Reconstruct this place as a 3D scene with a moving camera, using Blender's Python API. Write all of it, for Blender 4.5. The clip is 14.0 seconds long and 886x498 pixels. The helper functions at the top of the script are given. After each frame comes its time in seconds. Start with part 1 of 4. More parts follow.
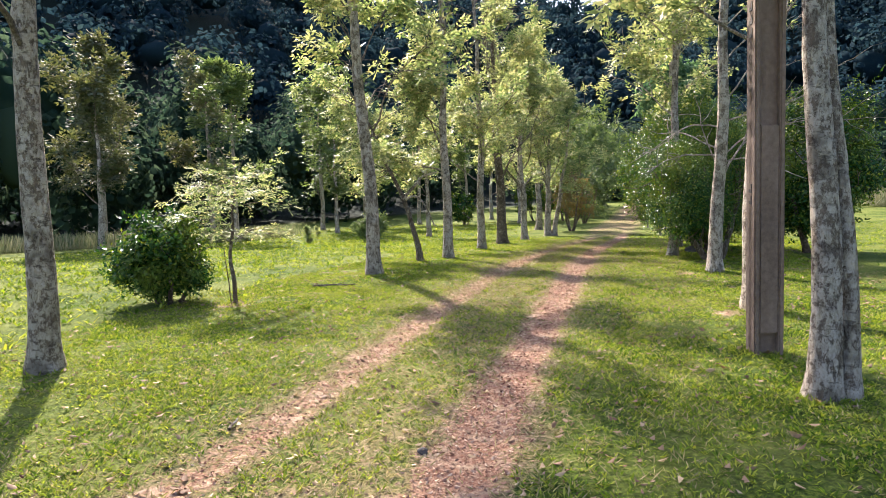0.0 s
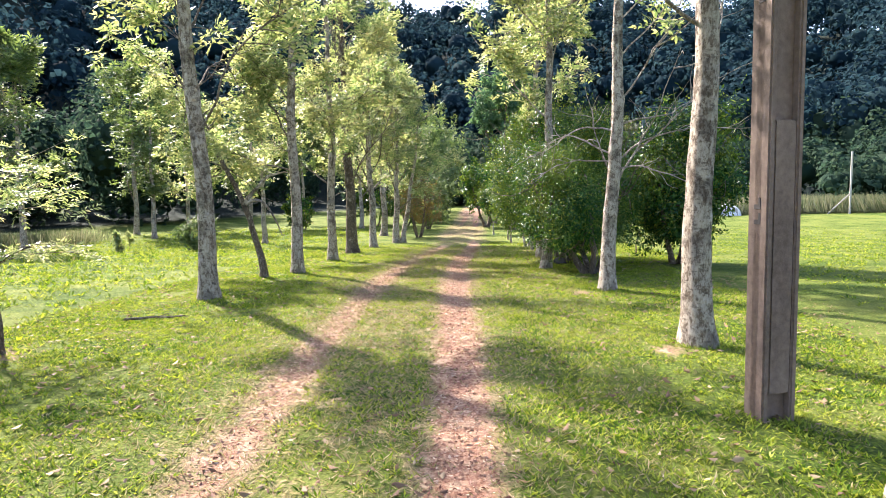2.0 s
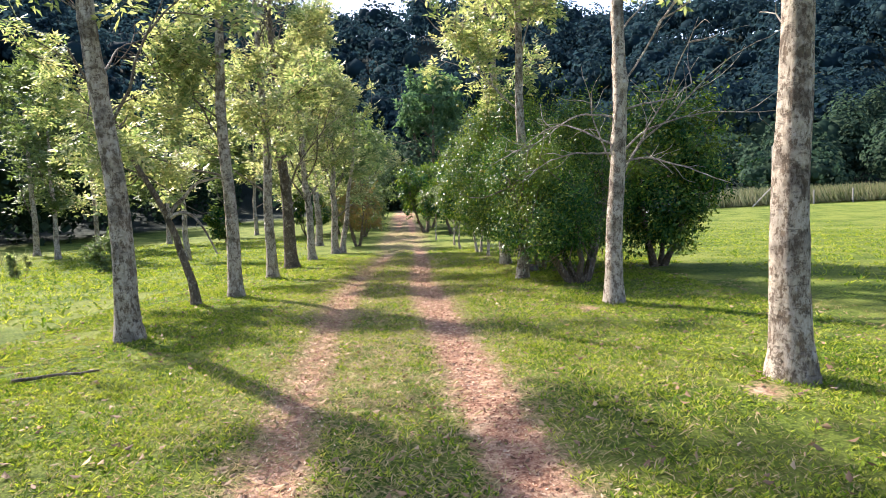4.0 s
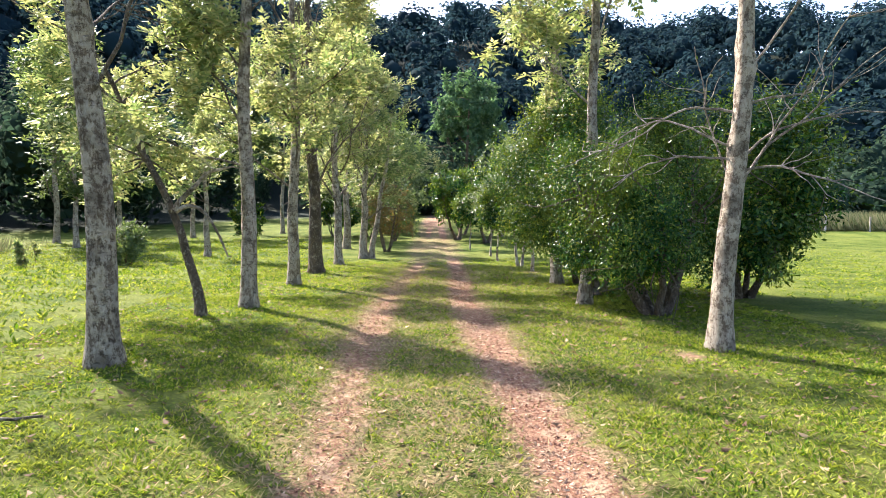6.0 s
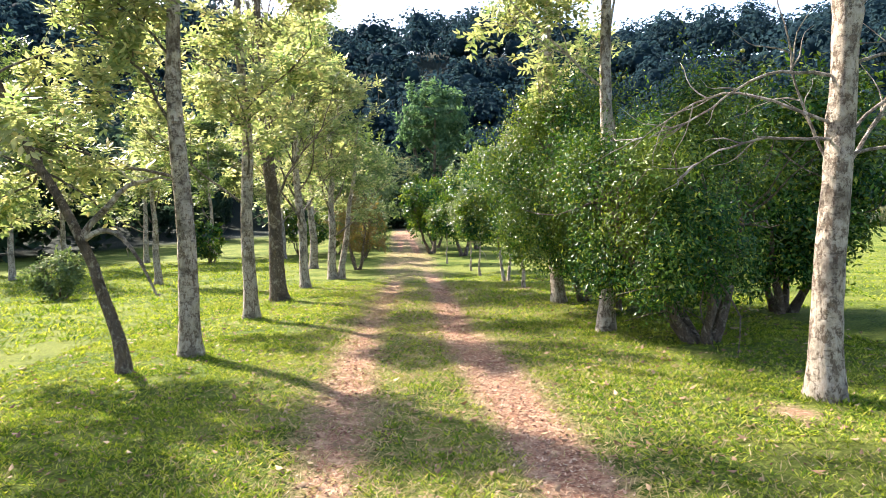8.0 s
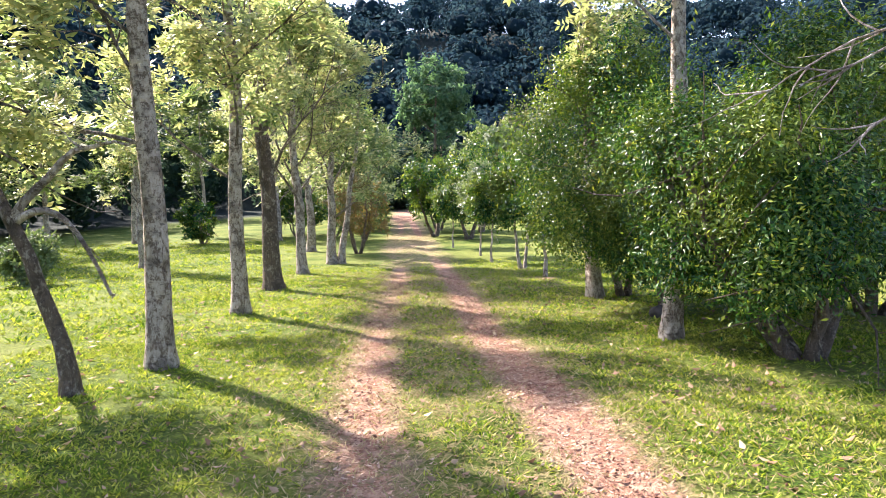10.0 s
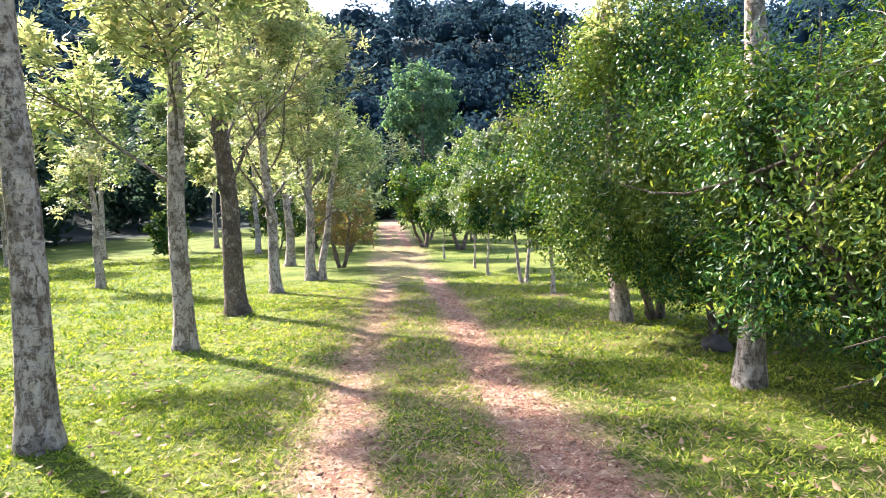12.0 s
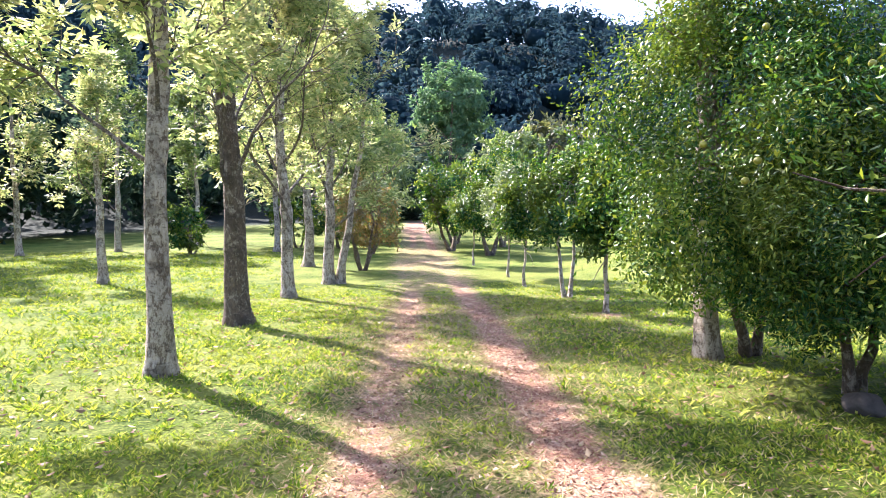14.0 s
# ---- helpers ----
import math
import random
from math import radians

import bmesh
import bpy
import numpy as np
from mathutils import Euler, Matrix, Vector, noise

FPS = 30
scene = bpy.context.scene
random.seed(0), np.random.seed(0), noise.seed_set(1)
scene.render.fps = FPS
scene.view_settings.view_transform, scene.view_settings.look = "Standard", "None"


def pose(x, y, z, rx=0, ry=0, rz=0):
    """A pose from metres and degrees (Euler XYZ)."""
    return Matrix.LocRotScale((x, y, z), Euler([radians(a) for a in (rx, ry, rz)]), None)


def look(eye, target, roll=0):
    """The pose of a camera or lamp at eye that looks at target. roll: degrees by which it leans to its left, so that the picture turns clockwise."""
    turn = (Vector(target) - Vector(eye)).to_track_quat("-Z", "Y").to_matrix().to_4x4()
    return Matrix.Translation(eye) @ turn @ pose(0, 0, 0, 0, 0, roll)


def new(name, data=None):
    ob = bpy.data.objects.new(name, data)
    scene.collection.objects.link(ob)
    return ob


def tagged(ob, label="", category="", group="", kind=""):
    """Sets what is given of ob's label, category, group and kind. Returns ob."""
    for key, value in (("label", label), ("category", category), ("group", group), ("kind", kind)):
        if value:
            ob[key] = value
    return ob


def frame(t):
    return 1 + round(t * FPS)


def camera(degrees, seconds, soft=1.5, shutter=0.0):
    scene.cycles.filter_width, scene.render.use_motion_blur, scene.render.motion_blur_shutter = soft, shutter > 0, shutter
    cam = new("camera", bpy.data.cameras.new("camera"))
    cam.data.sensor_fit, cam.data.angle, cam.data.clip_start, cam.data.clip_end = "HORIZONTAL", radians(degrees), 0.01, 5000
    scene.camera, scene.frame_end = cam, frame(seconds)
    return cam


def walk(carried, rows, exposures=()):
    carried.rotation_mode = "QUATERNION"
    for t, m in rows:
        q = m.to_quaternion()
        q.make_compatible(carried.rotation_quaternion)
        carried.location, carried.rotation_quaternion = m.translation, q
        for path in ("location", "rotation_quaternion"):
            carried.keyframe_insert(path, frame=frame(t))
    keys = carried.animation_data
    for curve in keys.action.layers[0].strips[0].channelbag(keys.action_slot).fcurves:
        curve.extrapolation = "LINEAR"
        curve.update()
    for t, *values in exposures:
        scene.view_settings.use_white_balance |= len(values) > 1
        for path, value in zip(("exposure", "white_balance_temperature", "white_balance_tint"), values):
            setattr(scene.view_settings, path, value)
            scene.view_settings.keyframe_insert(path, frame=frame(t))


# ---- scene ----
cam = camera(69.1, 14.0, soft=0.8)
METRES, EYE, TILT, LEAN, TURN = 13.12, 1.6, 1.4, 0.0, 19.0
ROWS = [
    (0.0, 0.0, 0.0, 0.0, -0.24, -6.38, 2.14),
    (0.5, -0.0137, 0.0393, 0.0, 1.66, -5.66, 1.34),
    (1.0, -0.0219, 0.078, -0.0021, -7.61, -7.6, -0.53),
    (1.5, -0.0267, 0.1188, 0.0001, -15.76, -7.07, 2.45),
    (2.0, -0.031, 0.1571, 0.0004, -15.11, -6.48, 0.67),
    (2.5, -0.0424, 0.1899, 0.0008, -17.88, -6.48, 3.05),
    (5.0, -0.0407, 0.3739, -0.0061, -23.21, -5.99, 1.11),
    (5.5, -0.0368, 0.4059, -0.0072, -21.58, -5.88, 1.04),
    (6.0, -0.0253, 0.441, -0.0082, -19.42, -5.64, -0.62),
    (6.5, -0.0173, 0.4771, -0.0072, -23.09, -5.43, 1.38),
    (7.0, -0.0101, 0.5117, -0.0086, -18.9, -2.8, 0.52),
    (7.5, -0.0008, 0.5532, -0.0134, -20.59, -5.03, 0.44),
    (8.0, 0.0055, 0.588, -0.0125, -22.42, -4.63, 1.5),
    (10.5, 0.0352, 0.7447, -0.0189, -22.64, -6.48, 0.83),
    (11.0, 0.0508, 0.7782, -0.0224, -20.0, -6.38, -0.22),
    (11.5, 0.065, 0.8127, -0.0243, -23.67, -7.27, -0.26),
    (12.0, 0.0761, 0.8455, -0.0247, -23.8, -5.52, 1.74),
    (12.5, 0.0879, 0.8756, -0.0263, -20.63, -5.69, 0.09),
    (13.0, 0.0939, 0.9073, -0.0282, -24.18, -4.99, 1.67),
    (13.5, 0.1046, 0.9404, -0.0302, -22.16, -5.6, 1.58),
    (14.0, 0.1121, 0.9694, -0.0323, -21.57, -5.21, -0.18),
]
walk(cam, [(t, pose(0, 0, EYE, TILT, LEAN, TURN) @ pose(METRES * x, METRES * y, METRES * z, 90 + pitch, roll, yaw)) for t, x, y, z, yaw, pitch, roll in ROWS],
     [(0.0, 1.70, 6100, 21), (0.5, 2.05, 5950, 21), (1.0, 2.00, 5950, 21), (1.5, 2.10, 5950, 21), (2.0, 2.10, 5950, 20), (2.5, 1.90, 6000, 19), (5.0, 1.75, 6000, 19),
      (5.5, 2.20, 5900, 19), (6.0, 1.85, 6000, 18), (6.5, 1.60, 6200, 17), (7.0, 1.50, 6350, 16), (7.5, 1.60, 6350, 16), (8.0, 2.10, 6250, 17), (10.5, 2.30, 5900, 27),
      (11.0, 2.45, 5850, 27), (11.5, 2.40, 5900, 25), (12.0, 2.45, 5850, 24), (12.5, 2.20, 5850, 26), (13.0, 2.35, 5800, 27), (13.5, 2.35, 5800, 27), (14.0, 2.55, 5700, 28)])

# ---- world, sun ----
SUN_AZ, SUN_EL = -42.0, 40.0          # degrees from +y towards +x, and above the horizon
world = bpy.data.worlds.new("world")
scene.world = world
world.use_nodes = True
wn = world.node_tree
sky = wn.nodes.new("ShaderNodeTexSky")
sky.sky_type, sky.sun_disc = "NISHITA", False
sky.sun_elevation, sky.sun_rotation = radians(SUN_EL), radians(SUN_AZ)
sky.air_density, sky.dust_density, sky.ozone_density = 1.0, 2.5, 1.0
wn.nodes["Background"].inputs["Strength"].default_value = 0.13
wn.links.new(sky.outputs[0], wn.nodes["Background"].inputs["Color"])
sun = new("sun", bpy.data.lights.new("sun", "SUN"))
sun.data.energy, sun.data.angle, sun.data.color = 5.0, radians(1.1), (1.0, 0.90, 0.72)
to_sun = Vector((math.sin(radians(SUN_AZ)) * math.cos(radians(SUN_EL)), math.cos(radians(SUN_AZ)) * math.cos(radians(SUN_EL)), math.sin(radians(SUN_EL))))
sun.matrix_world = look(to_sun * 60, (0, 0, 0))


# ---- materials ----
def mat(name):
    m = bpy.data.materials.new(name)
    m.use_nodes = True
    nt = m.node_tree
    return m, nt, nt.nodes["Principled BSDF"], nt.nodes["Material Output"]


def node(nt, kind, **kw):
    n = nt.nodes.new(kind)
    for k, v in kw.items():
        n.inputs[k].default_value = v
    return n


def ramp(nt, fac, stops):
    n = nt.nodes.new("ShaderNodeValToRGB")
    el = n.color_ramp.elements
    el[0].position, el[0].color = stops[0][0], (*stops[0][1], 1)
    el[1].position, el[1].color = stops[-1][0], (*stops[-1][1], 1)
    for p, c in stops[1:-1]:
        e = el.new(p)
        e.color = (*c, 1)
    nt.links.new(fac, n.inputs["Fac"])
    return n.outputs["Color"]


def mixc(nt, fac, a, b, blend="MIX"):
    n = nt.nodes.new("ShaderNodeMix")
    n.data_type, n.blend_type = "RGBA", blend
    for sock, v in ((n.inputs["Factor"], fac), (n.inputs[6], a), (n.inputs[7], b)):
        if isinstance(v, (int, float)):
            sock.default_value = v
        elif isinstance(v, tuple):
            sock.default_value = (*v, 1)
        else:
            nt.links.new(v, sock)
    return n.outputs[2]


def noise_tex(nt, vec, scale, detail=5.0, rough=0.6):
    n = node(nt, "ShaderNodeTexNoise", Scale=scale, Detail=detail, Roughness=rough)
    if vec is not None:
        nt.links.new(vec, n.inputs["Vector"])
    return n.outputs["Fac"]


def scaled(nt, vec, s):
    n = nt.nodes.new("ShaderNodeMapping")
    n.inputs["Scale"].default_value = s
    nt.links.new(vec, n.inputs["Vector"])
    return n.outputs[0]


def bump(nt, bsdf, height, strength, distance=0.02):
    b = node(nt, "ShaderNodeBump", Strength=strength, Distance=distance)
    nt.links.new(height, b.inputs["Height"])
    nt.links.new(b.outputs[0], bsdf.inputs["Normal"])


def maths(nt, op, a, b=0.0, clamp=False):
    n = nt.nodes.new("ShaderNodeMath")
    n.operation, n.use_clamp = op, clamp
    for sock, v in ((n.inputs[0], a), (n.inputs[1], b)):
        if isinstance(v, (int, float)):
            sock.default_value = v
        else:
            nt.links.new(v, sock)
    return n.outputs[0]


def coords(nt):
    return nt.nodes.new("ShaderNodeTexCoord").outputs["Object"]


def bark_material(name, dark, mid, lichen, amount):
    m, nt, bs, _ = mat(name)
    co = coords(nt)
    fine = noise_tex(nt, scaled(nt, co, (1, 1, 0.45)), 34, 8, 0.75)
    rings = noise_tex(nt, scaled(nt, co, (1, 1, 2.6)), 9, 6, 0.7)
    patch = noise_tex(nt, scaled(nt, co, (1, 1, 0.6)), 15, 10, 0.8)
    spots = noise_tex(nt, co, 24, 6, 0.65)
    large = noise_tex(nt, co, 2.2, 4, 0.6)
    base = ramp(nt, fine, [(0.28, dark), (0.66, mid)])
    cover = maths(nt, "MULTIPLY", ramp_val(nt, patch, 0.60 - amount * 0.22, 0.65 - amount * 0.22), 0.9)
    base = mixc(nt, cover, base, mixc(nt, ramp_val(nt, fine, 0.25, 0.6), mid, lichen))
    base = mixc(nt, maths(nt, "MULTIPLY", ramp_val(nt, spots, 0.60, 0.66), 0.7 * amount + 0.15), base, lichen)
    base = mixc(nt, maths(nt, "MULTIPLY", ramp_val(nt, rings, 0.55, 0.63), 0.6), base, dark)
    base = mixc(nt, maths(nt, "MULTIPLY", ramp_val(nt, large, 0.50, 0.62), 0.6), base, dark)
    nt.links.new(base, bs.inputs["Base Color"])
    bs.inputs["Roughness"].default_value = 0.93
    bs.inputs["Specular IOR Level"].default_value = 0.15
    h = maths(nt, "ADD", maths(nt, "ADD", fine, maths(nt, "MULTIPLY", rings, -1.2)), maths(nt, "MULTIPLY", cover, 0.4))
    bump(nt, bs, h, 1.0, 0.035)
    return m


def ramp_val(nt, fac, lo, hi):
    n = nt.nodes.new("ShaderNodeMapRange")
    n.interpolation_type = "SMOOTHSTEP"
    n.inputs["From Min"].default_value, n.inputs["From Max"].default_value = lo, hi
    nt.links.new(fac, n.inputs["Value"])
    return n.outputs[0]


def leaf_material(name, stops, light=0.45, rough=0.45, tint=(1.15, 1.1, 0.45), gloss=0.4):
    """Leaves: glossy front, and light that shines through them."""
    m, nt, bs, out = mat(name)
    g = nt.nodes.new("ShaderNodeNewGeometry")
    colour = ramp(nt, g.outputs["Random Per Island"], stops)
    big = noise_tex(nt, coords(nt), 0.9, 3)
    colour = mixc(nt, maths(nt, "MULTIPLY", ramp_val(nt, big, 0.4, 0.7), 0.35), colour, stops[-1][1])
    nt.links.new(colour, bs.inputs["Base Color"])
    bs.inputs["Roughness"].default_value = rough
    bs.inputs["Specular IOR Level"].default_value = gloss
    tr = nt.nodes.new("ShaderNodeBsdfTranslucent")
    nt.links.new(mixc(nt, 1.0, colour, tint, "MULTIPLY"), tr.inputs["Color"])
    mix = node(nt, "ShaderNodeMixShader", Fac=light)
    nt.links.new(bs.outputs[0], mix.inputs[1])
    nt.links.new(tr.outputs[0], mix.inputs[2])
    nt.links.new(mix.outputs[0], out.inputs["Surface"])
    return m


BARK = bark_material("lichen_bark", (0.065, 0.05, 0.038), (0.32, 0.246, 0.178), (0.58, 0.51, 0.41), 0.68)
BARK_PALE = bark_material("pale_bark", (0.065, 0.05, 0.038), (0.33, 0.255, 0.19), (0.60, 0.53, 0.425), 0.68)
BARK_DARK = bark_material("dark_bark", (0.045, 0.036, 0.027), (0.20, 0.15, 0.105), (0.42, 0.37, 0.28), 0.35)
TWIG = bark_material("twig_bark", (0.06, 0.05, 0.04), (0.20, 0.16, 0.125), (0.42, 0.38, 0.33), 0.4)
TWIG_PALE = bark_material("pale_twig_bark", (0.12, 0.10, 0.08), (0.32, 0.27, 0.22), (0.55, 0.49, 0.42), 0.6)
LEAF_YELLOW = leaf_material("yellow_green_leaf", [(0.0, (0.085, 0.15, 0.05)), (0.45, (0.235, 0.305, 0.115)), (0.85, (0.43, 0.46, 0.21)), (1.0, (0.54, 0.46, 0.25))], 0.5, 0.42, (1.08, 1.08, 0.78))
LEAF_GREEN = leaf_material("green_leaf", [(0.0, (0.05, 0.09, 0.035)), (0.6, (0.11, 0.165, 0.06)), (1.0, (0.20, 0.25, 0.10))], 0.45, 0.5, (1.1, 1.1, 0.6))
LEAF_CITRUS = leaf_material("citrus_leaf", [(0.0, (0.010, 0.040, 0.014)), (0.5, (0.022, 0.078, 0.018)), (0.84, (0.075, 0.165, 0.028)), (1.0, (0.31, 0.34, 0.045))], 0.25, 0.27, (1.08, 1.15, 0.35), 0.17)
LEAF_BROWN = leaf_material("brownish_leaf", [(0.0, (0.10, 0.09, 0.03)), (0.6, (0.19, 0.15, 0.05)), (1.0, (0.24, 0.15, 0.07))], 0.4, 0.6)
LEAF_GREY = leaf_material("grey_green_leaf", [(0.0, (0.06, 0.085, 0.045)), (0.6, (0.11, 0.13, 0.075)), (1.0, (0.17, 0.17, 0.11))], 0.35, 0.6)
# Hillside leaves: the blue of distant haze is painted into their colour.
LEAF_HAZY_FOREST = leaf_material("hazy_forest_leaf", [(0.0, (0.013, 0.032, 0.044)), (0.6, (0.019, 0.043, 0.056)), (1.0, (0.032, 0.06, 0.064))], 0.5, 0.9, (1.0, 1.0, 0.95), 0.03)
LEAF_FAR = leaf_material("far_crown_leaf", [(0.0, (0.05, 0.11, 0.06)), (0.6, (0.10, 0.18, 0.095)), (1.0, (0.17, 0.25, 0.13))], 0.45, 0.6, (1.0, 1.1, 0.7), 0.1)
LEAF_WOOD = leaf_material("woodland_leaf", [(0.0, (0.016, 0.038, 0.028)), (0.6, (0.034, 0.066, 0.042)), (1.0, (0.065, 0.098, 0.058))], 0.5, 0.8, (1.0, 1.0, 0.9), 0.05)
GRASS = leaf_material("grass_blade", [(0.0, (0.032, 0.088, 0.009)), (0.42, (0.14, 0.235, 0.018)), (0.8, (0.34, 0.385, 0.045)), (1.0, (0.42, 0.43, 0.11))], 0.4, 0.7, (1.1, 1.1, 0.4), 0.06)
DRY_GRASS = leaf_material("dry_grass_blade", [(0.0, (0.17, 0.18, 0.05)), (0.5, (0.30, 0.26, 0.11)), (1.0, (0.46, 0.36, 0.20))], 0.3, 0.7, (1.0, 1.0, 0.8), 0.2)
LITTER = leaf_material("dead_leaf", [(0.0, (0.11, 0.06, 0.035)), (0.7, (0.24, 0.15, 0.085)), (1.0, (0.42, 0.32, 0.19))], 0.15, 0.7, (1.0, 0.9, 0.7), 0.2)

SOIL_BITS = leaf_material("soil_crumb", [(0.0, (0.10, 0.045, 0.03)), (0.4, (0.25, 0.125, 0.085)), (0.75, (0.40, 0.245, 0.17)), (1.0, (0.50, 0.40, 0.28))], 0.05, 0.9, (1, 1, 1), 0.1)

REED = leaf_material("reed_blade", [(0.0, (0.09, 0.125, 0.05)), (0.5, (0.17, 0.19, 0.09)), (1.0, (0.29, 0.27, 0.16))], 0.3, 0.8, (1, 1, 0.9), 0.1)


def ground_material():
    m, nt, bs, _ = mat("lawn_and_dirt")
    co = coords(nt)
    a = nt.nodes.new("ShaderNodeAttribute")
    a.attribute_name = "dirt"
    fine = noise_tex(nt, co, 30, 6, 0.7)
    mid = noise_tex(nt, co, 5, 5, 0.65)
    big = noise_tex(nt, co, 0.7, 4, 0.6)
    grass = ramp(nt, fine, [(0.36, (0.012, 0.028, 0.005)), (0.5, (0.055, 0.095, 0.010)), (0.64, (0.16, 0.20, 0.024))])
    grass = mixc(nt, maths(nt, "MULTIPLY", ramp_val(nt, big, 0.36, 0.62), 0.4), grass, (0.25, 0.26, 0.06))
    dry = ramp(nt, fine, [(0.3, (0.10, 0.085, 0.04)), (0.6, (0.28, 0.225, 0.11))])
    soil = ramp(nt, noise_tex(nt, co, 22, 9, 0.8), [(0.34, (0.10, 0.045, 0.03)), (0.48, (0.26, 0.135, 0.086)), (0.64, (0.45, 0.30, 0.20))])
    soil = mixc(nt, maths(nt, "MULTIPLY", ramp_val(nt, mid, 0.48, 0.66), 0.6), soil, (0.50, 0.38, 0.25))
    d = maths(nt, "ADD", a.outputs["Fac"], maths(nt, "MULTIPLY", maths(nt, "SUBTRACT", mid, 0.5), 1.3))
    d = maths(nt, "ADD", d, maths(nt, "MULTIPLY", maths(nt, "SUBTRACT", fine, 0.5), 1.1))
    base = mixc(nt, ramp_val(nt, d, 0.18, 0.5), grass, dry)
    base = mixc(nt, ramp_val(nt, d, 0.5, 0.72), base, soil)
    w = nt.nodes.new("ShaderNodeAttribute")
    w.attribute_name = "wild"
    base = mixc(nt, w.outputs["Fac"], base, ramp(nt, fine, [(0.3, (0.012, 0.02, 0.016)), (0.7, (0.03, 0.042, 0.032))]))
    nt.links.new(base, bs.inputs["Base Color"])
    bs.inputs["Roughness"].default_value = 0.95
    bs.inputs["Specular IOR Level"].default_value = 0.1
    bump(nt, bs, maths(nt, "ADD", fine, maths(nt, "MULTIPLY", mid, 2)), 1.0, 0.045)
    return m


def plain_material(name, c1, c2, scale, rough=0.85, relief=0.3, metal=0.0):
    m, nt, bs, _ = mat(name)
    co = coords(nt)
    f = noise_tex(nt, co, scale, 8, 0.65)
    w = noise_tex(nt, scaled(nt, co, (1, 1, 0.25)), scale * 0.2, 4, 0.6)
    c = mixc(nt, 0.5, ramp(nt, f, [(0.3, c1), (0.7, c2)]), ramp(nt, w, [(0.35, c1), (0.65, c2)]))
    nt.links.new(c, bs.inputs["Base Color"])
    bs.inputs["Roughness"].default_value, bs.inputs["Metallic"].default_value = rough, metal
    bump(nt, bs, f, relief, 0.01)
    return m


GROUND = ground_material()
POST = plain_material("weathered_concrete", (0.085, 0.057, 0.04), (0.25, 0.178, 0.13), 22, 0.9, 0.5)
POST_MARK = plain_material("stained_marks", (0.03, 0.025, 0.02), (0.06, 0.05, 0.045), 30)
WHITE_PAINT = plain_material("white_paint", (0.62, 0.61, 0.57), (0.82, 0.81, 0.78), 12, 0.6, 0.1)
GREY_WOOD = plain_material("grey_wood", (0.22, 0.19, 0.16), (0.45, 0.41, 0.36), 16)
PALE_WOOD = plain_material("pale_wood", (0.34, 0.31, 0.27), (0.55, 0.51, 0.45), 14)
FRUIT = plain_material("unripe_orange_skin", (0.10, 0.15, 0.015), (0.30, 0.26, 0.025), 9, 0.4, 0.15)
CAR_PAINT = plain_material("dark_car_paint", (0.015, 0.016, 0.02), (0.03, 0.03, 0.035), 4, 0.25, 0.0)
CAR_GLASS = plain_material("tinted_glass", (0.02, 0.025, 0.03), (0.03, 0.035, 0.04), 2, 0.05, 0.0)
RUBBER = plain_material("rubber", (0.02, 0.02, 0.02), (0.035, 0.033, 0.03), 20, 0.9, 0.1)
# Colour darkened to stand in for the deep shade under the orange tree.
STONE = plain_material("shade_darkened_stone", (0.03, 0.026, 0.022), (0.09, 0.075, 0.065), 30, 0.9, 0.5)


# ---- mesh helpers ----
def mesh_np(name, v, f, material, smooth=False):
    me = bpy.data.meshes.new(name)
    v, f = np.asarray(v, np.float32), np.asarray(f, np.int32)
    me.vertices.add(len(v))
    me.vertices.foreach_set("co", v.ravel())
    me.loops.add(f.size)
    me.loops.foreach_set("vertex_index", f.ravel())
    me.polygons.add(len(f))
    me.polygons.foreach_set("loop_start", np.arange(0, f.size, f.shape[1], dtype=np.int32))
    if smooth:
        me.polygons.foreach_set("use_smooth", np.ones(len(f), bool))
    me.update(calc_edges=True)
    me.materials.append(material)
    return me


def part_np(name, v, f, material, parent, label="", smooth=False, kind=""):
    ob = new(name, mesh_np(name, v, f, material, smooth))
    ob.parent = parent
    return tagged(ob, label, kind=kind)


def part(name, bm, material, parent, label="", smooth=False):
    me = bpy.data.meshes.new(name)
    bm.to_mesh(me)
    bm.free()
    me.materials.append(material)
    if smooth:
        me.polygons.foreach_set("use_smooth", np.ones(len(me.polygons), bool))
    ob = new(name, me)
    ob.parent = parent
    return tagged(ob, label)


def box(bm, lo, hi, bevel=0.0):
    m = Matrix.Translation([(a + b) / 2 for a, b in zip(lo, hi)]) @ Matrix.Diagonal([b - a for a, b in zip(lo, hi)] + [1])
    made = bmesh.ops.create_cube(bm, size=1, matrix=m)
    if bevel:
        vs = set(made["verts"])
        es = [e for e in bm.edges if e.verts[0] in vs and e.verts[1] in vs]
        bmesh.ops.bevel(bm, geom=es, offset=bevel, segments=2, affect="EDGES")
    return bm


def unit(v):
    return v / np.maximum(np.linalg.norm(v, axis=-1, keepdims=True), 1e-9)


